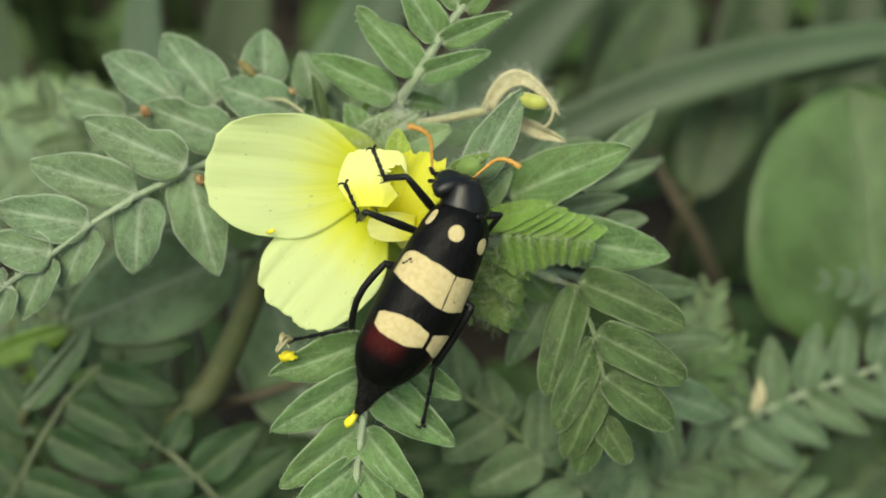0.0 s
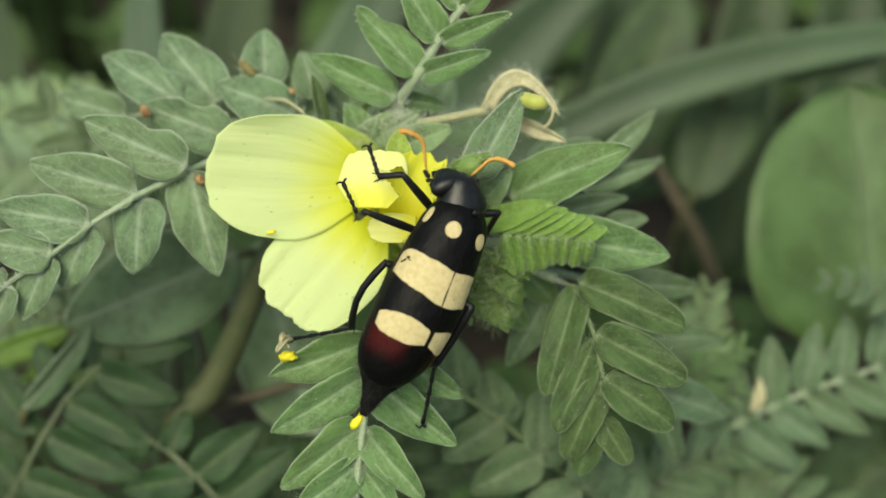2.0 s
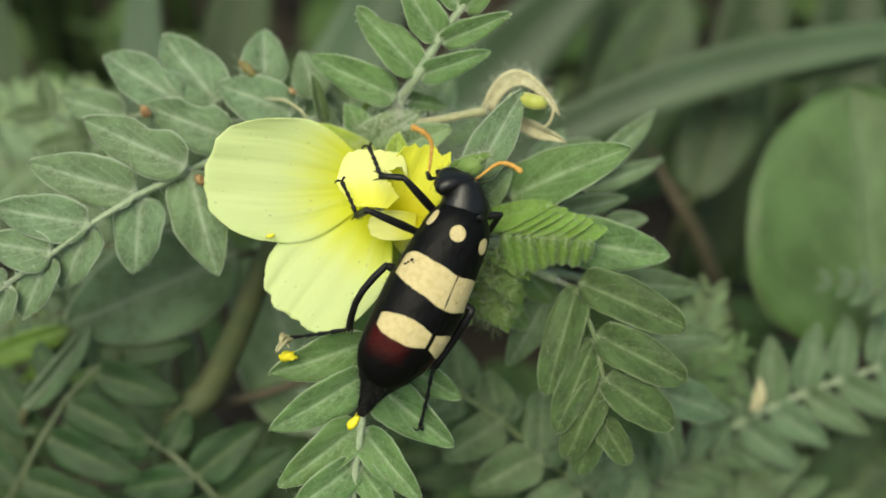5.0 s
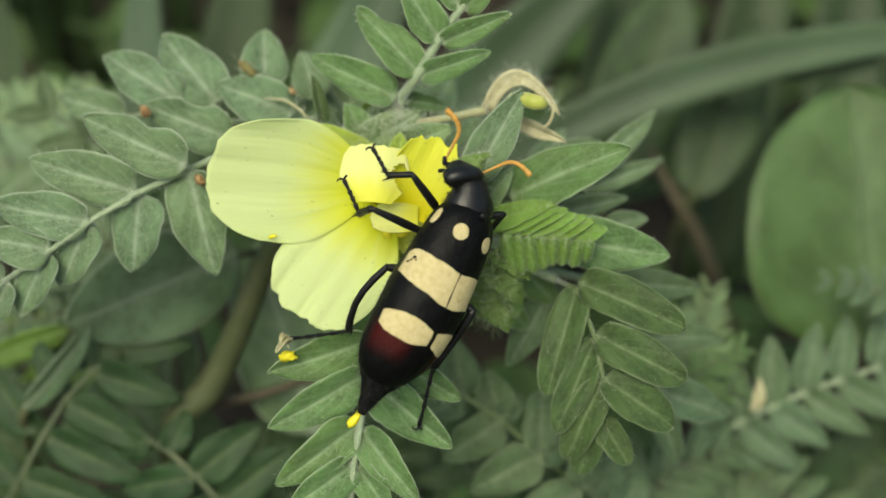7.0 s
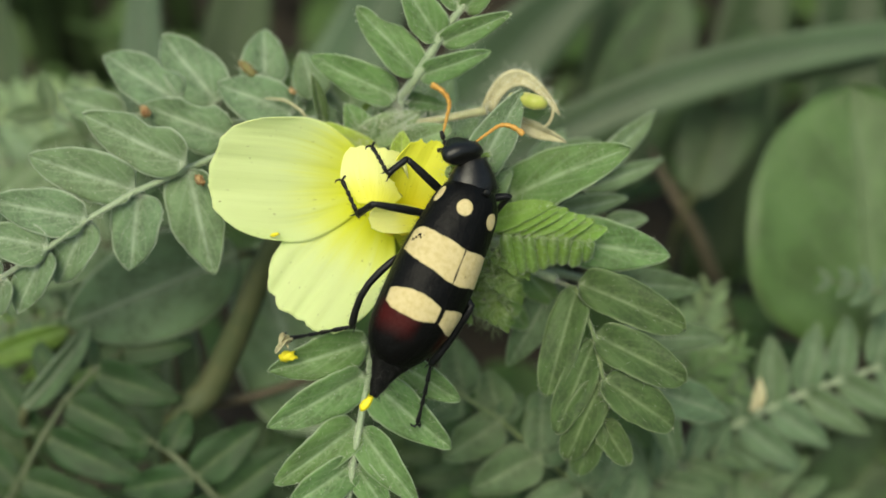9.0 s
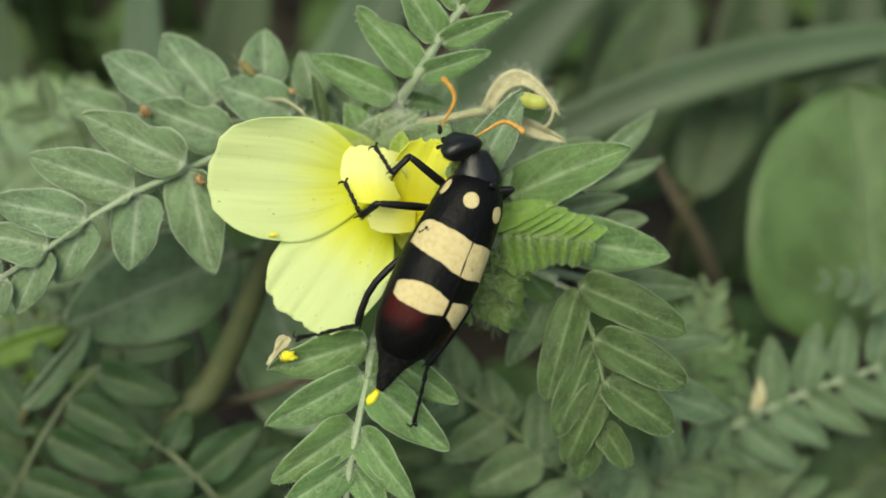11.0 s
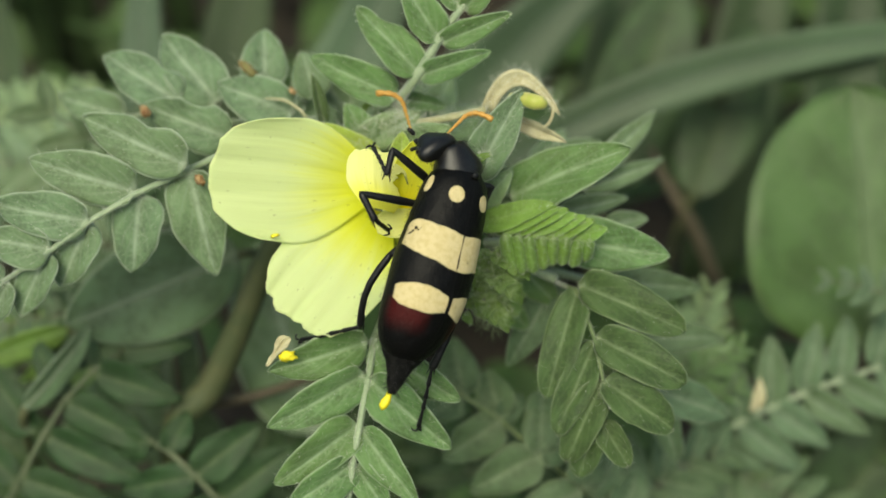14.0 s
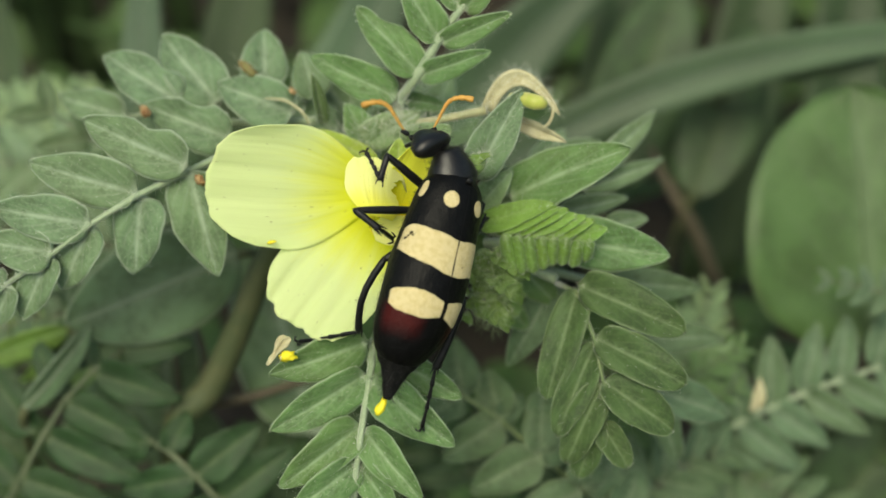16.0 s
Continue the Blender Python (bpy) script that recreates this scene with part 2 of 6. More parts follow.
PETAL_INNER = petal_material("petal_bright_yellow", (0.92, 0.93, 0.38), (0.88, 0.87, 0.12), 0.36)
PETAL_DEEP = petal_material("petal_deep_yellow", (0.86, 0.86, 0.10), (0.80, 0.74, 0.02))
POLLEN = plain_material("bright_yellow", (0.82, 0.73, 0.03), (0.76, 0.64, 0.03), 1500, 0.55)
SEPAL = leaf_material("sepal_yellow_green", (0.36, 0.48, 0.10), (0.50, 0.58, 0.26), 0.5, 0.3, 5, 0.2, 0.3)
ELYTRON = elytron_material()
BLACK = plain_material("black_cuticle", (0.004, 0.004, 0.004), (0.009, 0.009, 0.010), 900, 0.36, 0.6, 0.00012, spec=0.3)
BLACK_SHINY = plain_material("black_shiny_cuticle", (0.002, 0.002, 0.002), (0.005, 0.005, 0.005), 1100, 0.33, 0.4, 0.00010, spec=0.5)
BLACK_DULL = plain_material("black_hairy_cuticle", (0.003, 0.003, 0.003), (0.008, 0.008, 0.007), 1500, 0.6, 0.6, 0.00015, spec=0.12)
BLACK_HAIR = plain_material("black_bristle", (0.008, 0.008, 0.008), (0.015, 0.014, 0.013), 900, 0.5)
EYE_DARK = plain_material("eye_dark", (0.006, 0.005, 0.004), (0.014, 0.010, 0.008), 4000, 0.22, 0.5, 0.00005)
ORANGE = plain_material("antenna_orange", (0.47, 0.235, 0.038), (0.55, 0.31, 0.07), 1800, 0.5, 0.4)
SOIL = plain_material("dark_soil", (0.022, 0.018, 0.012), (0.045, 0.036, 0.024), 60, 0.9, 0.8, 0.003)


# ---- builders ----
WORLD = {}


def link(name, data, parent, m, label=""):
    ob = new(name, data)
    WORLD[ob] = m.copy()
    if parent is not None:
        ob.parent = parent
        ob.matrix_basis = WORLD[parent].inverted() @ m
    else:
        ob.matrix_basis = m
    return tagged(ob, label)


def part(name, bm, material, parent, m, label=""):
    me = bpy.data.meshes.new(name)
    bm.normal_update()
    bm.to_mesh(me)
    bm.free()
    me.materials.append(material)
    me.polygons.foreach_set("use_smooth", [True] * len(me.polygons))
    return link(name, me, parent, m, label)


def sheet(rows, thick, bm=None):
    """A thin sheet through a grid of points, with a back and a rim, and uv over it."""
    bm = bm or bmesh.new()
    layer = bm.loops.layers.uv.get("UVMap") or bm.loops.layers.uv.new("UVMap")
    g = np.array([[tuple(p) for p in r] for r in rows])
    nu, nv = g.shape[:2]
    du, dv = np.gradient(g, axis=0), np.gradient(g, axis=1)
    nrm = np.cross(dv, du)
    nrm /= np.maximum(np.linalg.norm(nrm, axis=2, keepdims=True), 1e-12)
    top = [[bm.verts.new(g[i, j]) for j in range(nv)] for i in range(nu)]
    low = [[bm.verts.new(g[i, j] - nrm[i, j] * thick) for j in range(nv)] for i in range(nu)]

    def face(vs, ids):
        f = bm.faces.new(vs)
        for loop, (i, j) in zip(f.loops, ids):
            loop[layer].uv = (j / (nv - 1), i / (nu - 1))

    for i in range(nu - 1):
        for j in range(nv - 1):
            ids = [(i, j), (i, j + 1), (i + 1, j + 1), (i + 1, j)]
            face([top[a][b] for a, b in ids], ids)
            face([low[a][b] for a, b in reversed(ids)], ids[::-1])
    ring = [(0, j) for j in range(nv)] + [(i, nv - 1) for i in range(1, nu)]
    ring += [(nu - 1, j) for j in range(nv - 2, -1, -1)] + [(i, 0) for i in range(nu - 2, 0, -1)]
    for a, b in zip(ring, ring[1:] + ring[:1]):
        face([top[b[0]][b[1]], top[a[0]][a[1]], low[a[0]][a[1]], low[b[0]][b[1]]], [b, a, a, b])
    return bm


def tube(points, radii, n=8, flat=1.0, bm=None):
    """A closed tube through points, with a radius at each; flat squeezes it across its up side."""
    bm = bm or bmesh.new()
    pts = [Vector(p) for p in points]
    rings, side = [], None
    for i, p in enumerate(pts):
        d = (pts[min(i + 1, len(pts) - 1)] - pts[max(i - 1, 0)]).normalized()
        if side is None:
            side = d.cross(Vector((0, 0, 1)))
            side = side if side.length > 0.1 else d.cross(Vector((1, 0, 0)))
        side = (side - d * side.dot(d)).normalized()
        up = side.cross(d)
        r = radii[i] if isinstance(radii, (list, tuple)) else radii
        rings.append([bm.verts.new(p + r * (math.cos(a) * side + flat * math.sin(a) * up))
                      for a in (2 * math.pi * k / n for k in range(n))])
    for a, b in zip(rings, rings[1:]):
        for k in range(n):
            bm.faces.new((a[k], a[(k + 1) % n], b[(k + 1) % n], b[k]))
    bm.faces.new(rings[0][::-1])
    bm.faces.new(rings[-1])
    return bm


def curve3(a, b, c, n):
    return [a * (1 - t) ** 2 + b * 2 * t * (1 - t) + c * t * t for t in (i / (n - 1) for i in range(n))]


def bristles(seeds, radius, bm=None):
    """Fine hairs: seeds are (root, tip) pairs."""
    bm = bm or bmesh.new()
    for root, tip in seeds:
        d = (tip - root).normalized()
        s = d.orthogonal().normalized() * radius
        u = d.cross(s)
        a = [bm.verts.new(root + s * math.cos(k * 2.094) + u * math.sin(k * 2.094)) for k in range(3)]
        e = bm.verts.new(tip)
        for k in range(3):
            bm.faces.new((a[k], a[(k + 1) % 3], e))
    return bm


def leaf_rows(length, width, fold, curl, wave, seed, lean=0.0, bite=None, n=18, k=5, point=0.44, uneven=1.0, taper=1.6, bulge=0.0):
    """Outline of an oblong leaflet along y: rounded base, short point; bite = (side, place, depth)."""
    rows = []
    rnd = random.Random(seed)
    ph = rnd.uniform(0, 6)
    odd = rnd.uniform(-0.13, 0.13) * uneven
    low, high = point * 0.78, point * taper
    top = low / (low + high)
    peak = top ** low * (1 - top) ** high
    for i in range(n + 1):
        s = i / n
        s = s - 0.05 * math.sin(2 * math.pi * s)
        half = width / 2 * max(0.012, (s ** low * (1 - s) ** high) / peak)
        row = []
        for j in range(-k, k + 1):
            t = j / k
            h = half * (1 + 0.035 * uneven * math.sin(11 * s + ph + 2 * t) + 0.05 * uneven * noise.noise(Vector((s * 9, ph, 2 if t > 0 else 7))))
            h *= 1 + odd * (1 if t > 0 else -1) * (1 - s)
            if bite and t * bite[0] > 0.4:
                h *= 1 - bite[2] * 0.7 * max(0, 1 - abs(s - bite[1] + 0.03 * noise.noise(Vector((s * 30, ph, 1)))) / 0.16) ** 0.7 - 0.08 * max(0, noise.noise(Vector((s * 14, ph, 4))))
            x = h * t + lean * length * s * s
            z = fold * abs(h * t) - (fold * 0.35 + bulge) * h * t * t - curl * length * (s - 0.15) ** 2
            z += wave * width * math.sin(7 * s + ph) * t * abs(t) * (1 - s * 0.4)
            # the blade is quilted between its side veins
            z += 0.011 * width * uneven * math.sin(2 * math.pi * (6 * s - 2.6 * abs(t)) + ph * 0.2) * min(1, 4 * abs(t)) * (1 - 0.5 * abs(t))
            z += 0.05 * width * uneven * noise.noise(Vector((t * 1.3 + ph, s * 3, ph)))
            row.append((x, length * s, z))
        rows.append(row)
    return rows


SEED = [0]


def leaflet(leaf, base, tip, width, roll=0, material=None, fold=0.42, curl=0.12, wave=0.09, lean=0.0, bite=None, hairy=0, hint=None, name="leaflet", bulge=0.0, taper=1.6):
    """One leaflet from base to tip (plant axes, mm)."""
    SEED[0] += 1
    a, b = at(base), at(tip)
    n = (b - a).length
    rows = leaf_rows(n, width * 0.001, fold, curl, wave, SEED[0], lean, bite, bulge=bulge, taper=taper)
    m = along(a, b, roll, hint)
    m = m @ Matrix.Rotation(math.atan(curl * 0.72), 4, "X")
    ob = part(name, sheet(rows, 0.00016), material or LEAF, leaf, m)
    if hairy:
        rnd = random.Random(SEED[0])
        seeds = []
        for _ in range(hairy):
            i, sgn = rnd.randint(1, len(rows) - 2), rnd.choice((0, -1))
            p = Vector(rows[i][sgn]).lerp(Vector(rows[i + 1][sgn]), rnd.random())
            o = Vector((1 if sgn else -1, rnd.uniform(0.2, 1.0), rnd.uniform(-0.4, 0.5))).normalized()
            seeds.append((p, p + o * rnd.uniform(0.0004, 0.0009)))
        for _ in range(min(hairy, 26)):
            # a tuft where the leaflet joins its stalk
            o = Vector((rnd.gauss(0, 0.8), rnd.gauss(0, 0.8), rnd.uniform(0.2, 1.0))).normalized()
            p = Vector((rnd.gauss(0, 0.00025), rnd.uniform(-0.0003, 0.0009), 0.0001))
            seeds.append((p, p + o * rnd.uniform(0.0004, 0.0010)))
        for _ in range(hairy * 2):
            # downy hairs that lie forward over the blade
            i, j = rnd.randint(0, len(rows) - 2), rnd.randint(0, len(rows[0]) - 2)
            p = Vector(rows[i][j]).lerp(Vector(rows[i + 1][j + 1]), rnd.random()) + Vector((0, 0, 0.0001))
            o = Vector((rnd.gauss(0, 0.5), 1, rnd.uniform(0.3, 0.7))).normalized()
            seeds.append((p, p + o * rnd.uniform(0.0003, 0.0006)))
        tagged(part("leaf_hairs", bristles(seeds, 0.000010), HAIR, ob, m, "fine white hairs on the leaf"), kind="stuff")
    return ob


def rachis(plant, points, r0, r1, name="leaf", label="", material=None, hairy=0):
    """The stalk of a compound leaf; its leaflets are its parts. Origin at its base."""
    pts = [at(p) for p in points]
    if len(pts) == 3:
        pts = curve3(pts[0], pts[1] * 2 - (pts[0] + pts[2]) / 2, pts[2], 9)
    m = Matrix.Translation(pts[0])
    loc = [p - pts[0] for p in pts]
    n = len(pts)
    bm = tube(loc, [0.001 * (r0 + (r1 - r0) * i / (n - 1)) for i in range(n)], 7)
    ob = part(name, bm, material or RACHIS, plant, m, label)
    if hairy:
        tagged(part("stalk_hairs", bristles(fuzz_along(loc, r0 * 0.001, hairy, 0.0014), 0.000016), HAIR, ob, m, "fine white hairs on the stalk"), kind="stuff")
    return ob


def fuzz_along(pts, r, count, length, seed=3):
    rnd = random.Random(seed)
    out = []
    for _ in range(count):
        i = rnd.randrange(len(pts) - 1)
        p = pts[i].lerp(pts[i + 1], rnd.random())
        o = Vector((rnd.gauss(0, 1), rnd.gauss(0, 1), rnd.gauss(0, 1))).normalized()
        out.append((p + o * r * 0.8, p + o * (r + length * rnd.uniform(0.5, 1))))
    return out


def compound(plant, a, b, c, pairs, length, width, material, spread=62, hint=(0, 0, 1), droop=0.15, r0=0.5, seed=1, first=0.12, label="", taper=0.45, roll=0, stalk=None):
    """A pinnate leaf along a-b-c with paired leaflets."""
    rnd = random.Random(seed)
    pts = [at(p) for p in (a, b, c)]
    line = curve3(pts[0], pts[1] * 2 - (pts[0] + pts[2]) / 2, pts[2], 41)
    leaf = rachis(plant, [a, b, c], r0 * 0.8, r0 * 0.4, label=label, material=stalk or RACHIS_DULL)
    up = (TURN @ Vector(hint)).normalized()
    inv = SLOPE.inverted()
    for i in range(pairs):
        f = first + (1 - first) * i / (pairs - 1)
        p = line[min(40, int(f * 40))]
        d = (line[min(40, int(f * 40) + 1)] - line[max(0, int(f * 40) - 2)]).normalized()
        side = d.cross(up).normalized()
        nrm = side.cross(d)
        size = (1 - taper * max(0, f - 0.3) / 0.7) * (0.8 + 0.2 * min(1, f / 0.3))
        for sgn in (1, -1):
            ang = radians(spread - 22 * f + rnd.uniform(-6, 6))
            way = d * math.cos(ang) + side * sgn * math.sin(ang) - nrm * (droop + rnd.uniform(-0.08, 0.08))
            e = p + way.normalized() * length * 0.001 * size * rnd.uniform(0.92, 1.06)
            leaflet(leaf, inv @ p * 1000, inv @ e * 1000, width * size * rnd.uniform(0.92, 1.05),
                    sgn * roll + rnd.uniform(-8, 8), material, hint=nrm, curl=0.1 + rnd.uniform(0, 0.12))
    return leaf


def blade(name, points, width, material, roll=0, parent=None, label="", fold=0.25, ribbed=True):
    """A long grass blade: a folded ribbon along a curve (plant axes, mm)."""
    a, b, c = [at(p) for p in points]
    line = curve3(a, b * 2 - (a + c) / 2, c, 17)
    m = Matrix.Translation(a)
    rows = []
    for i, p in enumerate(line):
        s = i / 16
        d = (line[min(16, i + 1)] - line[max(0, i - 1)]).normalized()
        side = (Matrix.Rotation(radians(roll), 3, d) @ d.cross(OUT)).normalized()
        nrm = side.cross(d)
        h = width * 0.0005 * (0.7 + 0.3 * min(1, s * 3)) * (1 - max(0, s - 0.45) / 0.55) ** 0.7 + 0.00008
        rows.append([p - a + side * h * t + nrm * fold * h * abs(t) for t in (-1, -0.66, -0.33, 0, 0.33, 0.66, 1)])
    ob = part(name, sheet(rows, 0.0002), material, parent, m, label)
    if ribbed:
        part("midrib", tube([r[3] for r in rows], [0.0005 - 0.00002 * i for i in range(len(rows))], 6), material, parent, m, "raised midrib")
    return ob


def thing(name, base, label, category, group=""):
    ob = link(name, None, None, Matrix.Translation(at(base)), label)
    ob.empty_display_size = 0.01
    return tagged(ob, category=category, group=group)


# ---- ground ----
def ground():
    marks = [-120, -40, -12, -4, -1.5] + [i * 0.04 for i in range(-20, 21)] + [1.5, 4, 12, 40, 120]
    bm = bmesh.new()
    grid = [[bm.verts.new((x, y, 0.012 * (noise.noise(Vector((x * 9, y * 9, 0))) if abs(x) < 1 and abs(y) < 1 else 0))) for x in marks] for y in marks]
    for r, q in zip(grid, grid[1:]):
        for k in range(len(marks) - 1):
            bm.faces.new((r[k], r[k + 1], q[k + 1], q[k]))
    ob = part("ground", bm, SOIL, None, Matrix())
    tagged(ob, "bare dark soil shaded by the plants", "ground", kind="structure")


ground()

# ---- the flowering plant: stems and leaves ----
plant = thing("flowering_creeper", (-44.5, -32.4, -60.0), "hairy green creeping plant with paired leaflets", "plant")
root = at((-44.5, -32.4, -60.0))
root.z = 0.0
inv = SLOPE.inverted()
down = inv @ root * 1000


def stem(name, points, radii, material, parent=plant, label="", hairy=0):
    pts = [at(p) for p in points]
    fine = []
    for i in range(len(pts) - 1):
        p0, p1, p2, p3 = pts[max(i - 1, 0)], pts[i], pts[i + 1], pts[min(i + 2, len(pts) - 1)]
        for k in range(4):
            t = k / 4
            fine.append(0.5 * ((2 * p1) + (p2 - p0) * t + (2 * p0 - 5 * p1 + 4 * p2 - p3) * t * t + (3 * p1 - p0 - 3 * p2 + p3) * t ** 3))
    fine.append(pts[-1])
    m = Matrix.Translation(pts[0])
    loc = [p - pts[0] for p in fine]
    rr = [0.001 * float(np.interp(i / (len(fine) - 1), np.linspace(0, 1, len(radii)), radii)) for i in range(len(fine))]
    ob = part(name, tube(loc, rr, 10), material, parent, m, label)
    if hairy:
        tagged(part("stem_hairs", bristles(fuzz_along(loc, rr[0], hairy, 0.0022, 7), 0.000018), HAIR, ob, m, "fine white hairs on the stem"), kind="stuff")
    return ob


stem("stem", [tuple(down), (-39.7, -30.0, -44.0), (-33.1, -19.7, -37.0), (-27.7, -9.4, -31.0), (-23.7, -1.0, -26.0), (-19.0, 3.8, -22.0), (-10.7, 6.7, -20.0), (0.4, 6.6, -16.0), (6.2, 2.9, -14.0)], [2.6, 2.4, 2.15, 1.85, 1.7, 1.4, 1.1, 1.0, 0.9], STEM, label="thick olive stem")
stem("side_stem", [(-28.7, -1.1, -35.0), (-36.0, 1.7, -33.0), (-41.7, 2.8, -30.0)], [0.8, 0.7, 0.5], TWIG, label="thin reddish side stem")
stem("side_stem", [(-37.1, -23.2, -46.0), (-29.6, -22.1, -44.0), (-21.7, -19.6, -40.0), (-10.7, -14.7, -20.0)], [0.9, 0.8, 0.7, 0.5], TWIG, label="thin reddish side stem")
stem("side_stem", [(-10.7, 6.7, -20.0), (-6.9, 14.0, -18.0), (-5.1, 18.7, -11.0)], [0.9, 0.7, 0.5], RACHIS)
stem("side_stem", [(6.2, 2.9, -14.0), (11.2, -2.1, -14.0), (14.3, -3.8, -13.0)], [0.9, 0.8, 0.6], RACHIS)
stem("side_stem", [(0.4, 6.6, -16.0), (-4.6, -2.8, -16.0), (-8.7, -11.8, -10.0)], [0.8, 0.7, 0.6], RACHIS)

# the grey-green leaf that reaches out beside the flower
leaf_side = rachis(plant, [(-22.7, 14.9, -16.0), (-29.3, 10.7, -10.0), (-37.1, 6.6, -7.0), (-42.7, 3.0, -6.0), (-47.1, -0.4, -6.0), (-53.3, -4.4, -7.0)], 0.45, 0.3, label="grey-green leaf with nibbled leaflets", hairy=220)
for base, tip, width, roll, bite in (
        ((-31.1, 10.0, -7.0), (-44.3, 15.9, -9.0), 4.9, -10, (1, 0.42, 0.5)), ((-37.2, 6.7, -7.0), (-50.6, 10.6, -8.0), 4.7, -10, None),
        ((-42.7, 3.0, -6.0), (-54.8, 5.0, -7.0), 4.3, -10, None), ((-47.3, -0.4, -6.0), (-55.8, 0.9, -8.0), 4.0, -8, None),
        ((-53.3, -4.5, -7.0), (-56.3, -3.4, -8.0), 2.6, 0, None), ((-31.1, 9.6, -9.0), (-28.1, -3.3, -11.0), 5.2, 12, (-1, 0.35, 0.3)),
        ((-36.9, 6.6, -8.0), (-38.2, -3.0, -10.0), 4.9, 8, None), ((-42.8, 3.0, -7.0), (-46.8, -4.9, -9.0), 4.4, 12, None),
        ((-47.8, -0.6, -7.0), (-51.8, -8.6, -9.0), 3.6, 10, None), ((-52.7, -4.4, -7.0), (-55.4, -9.7, -9.0), 3.0, 10, None)):
    leaflet(leaf_side, base, tip, width * 1.36, roll * 0.4, bite=bite, hairy=26)
leaf_back = rachis(plant, [(-16.4, 16.6, -18.0), (-23.1, 16.3, -19.0), (-29.5, 16.7, -20.0), (-36.0, 18.3, -21.0), (-42.6, 17.4, -22.0)], 0.6, 0.3, label="grey-green leaf behind the flower", hairy=80)
for base, tip, width, roll, bite in (
        ((-26.9, 14.0, -14.0), (-37.8, 18.3, -14.0), 5.4, -5, (1, 0.45, 0.45)), ((-33.9, 18.8, -17.0), (-43.8, 25.1, -18.0), 5.6, 8, (1, 0.35, 0.4)),
        ((-29.2, 18.8, -18.0), (-36.6, 27.8, -19.0), 6.2, 5, None), ((-41.8, 17.4, -21.0), (-51.3, 20.4, -24.0), 4.0, 0, None),
        ((-19.0, 17.4, -15.0), (-28.8, 21.1, -16.0), 5.6, 0, None), ((-23.3, 21.1, -19.0), (-23.5, 28.7, -20.0), 5.2, 10, None),
        ((-16.6, 19.7, -20.0), (-18.6, 26.1, -22.0), 4.4, 0, None)):
    leaflet(leaf_back, base, tip, width * 1.2, roll, bite=bite, hairy=16)

# the upright leaf above the flower
leaf_top = rachis(plant, [(-5.9, 18.1, -12.0), (-2.9, 21.7, -9.0), (-0.6, 25.5, -8.0), (2.4, 29.8, -8.0), (4.2, 33.5, -9.0)], 0.7, 0.45, label="fresh green leaf above the flower", hairy=240)
for base, tip, width, roll, bite in (
        ((-2.9, 21.6, -9.0), (-10.7, 29.7, -9.0), 5.0, 5, (1, 0.72, 0.5)), ((-5.7, 18.9, -11.0), (-16.6, 24.2, -12.0), 4.8, -10, None),
        ((-0.5, 25.5, -8.0), (-5.0, 32.5, -7.0), 4.6, 5, None), ((-2.9, 21.4, -9.0), (5.7, 24.0, -6.0), 3.3, 20, None),
        ((-0.2, 25.3, -8.0), (8.2, 28.4, -5.0), 3.2, 20, None), ((2.4, 29.4, -8.0), (6.6, 32.9, -6.0), 3.1, 15, None),
        ((2.1, 29.6, -8.0), (-0.6, 33.3, -8.0), 3.2, 0, None), ((-5.1, 19.0, -13.0), (0.4, 18.2, -15.0), 2.6, 10, None)):
    leaflet(leaf_top, base, tip, width, roll, LEAF_FRESH, bite=bite, hairy=30)

# leaflets and stipules beside the bud
leaf_bud = rachis(plant, [(1.1, 8.0, -14.0), (3.6, 9.1, -12.0), (4.6, 10.6, -11.0), (5.4, 12.0, -11.0)], 0.5, 0.35, label="hairy upright leaf beside the bud", hairy=60)
leaflet(leaf_bud, (3.6, 8.5, -7.0), (9.5, 19.0, -4.0), 5.2, 5, LEAF, fold=0.5, hairy=60)
leaflet(leaf_bud, (8.2, 6.5, -11.0), (22.7, 12.2, -7.0), 7.2, -14, LEAF_FRESH, fold=0.45, curl=0.2, hairy=40)
leaflet(leaf_bud, (14.6, 1.1, -12.0), (28.1, -0.8, -10.0), 6.6, 0, LEAF_FRESH, fold=0.3, hairy=40)
leaflet(leaf_bud, (19.0, 9.7, -20.0), (28.1, 18.2, -22.0), 3.6, 20)
leaflet(leaf_bud, (18.4, 7.9, -22.0), (29.5, 12.0, -24.0), 3.0, 20)
leaflet(leaf_bud, (15.2, 4.9, -19.0), (24.4, 6.8, -22.0), 3.0, 10)
leaflet(leaf_bud, (21.4, 3.1, -22.0), (27.3, 4.2, -24.0), 3.0, 0)
leaflet(leaf_bud, (-8.8, 12.0, -12.0), (-12.1, 18.2, -11.0), 4.2, 10, LEAF_FRESH, hairy=30)
leaflet(leaf_bud, (-15.0, 15.7, -14.0), (-16.5, 22.0, -13.0), 1.9, 30, LEAF_MID, name="stipule", hairy=8)
leaflet(leaf_bud, (-10.3, 17.2, -13.0), (-7.9, 20.5, -12.0), 0.9, 30, LEAF_YOUNG, name="stipule", hairy=6)
leaflet(leaf_bud, (-8.8, 16.8, -13.0), (-4.4, 18.5, -12.0), 1.2, 20, LEAF_FRESH, name="stipule", hairy=6)

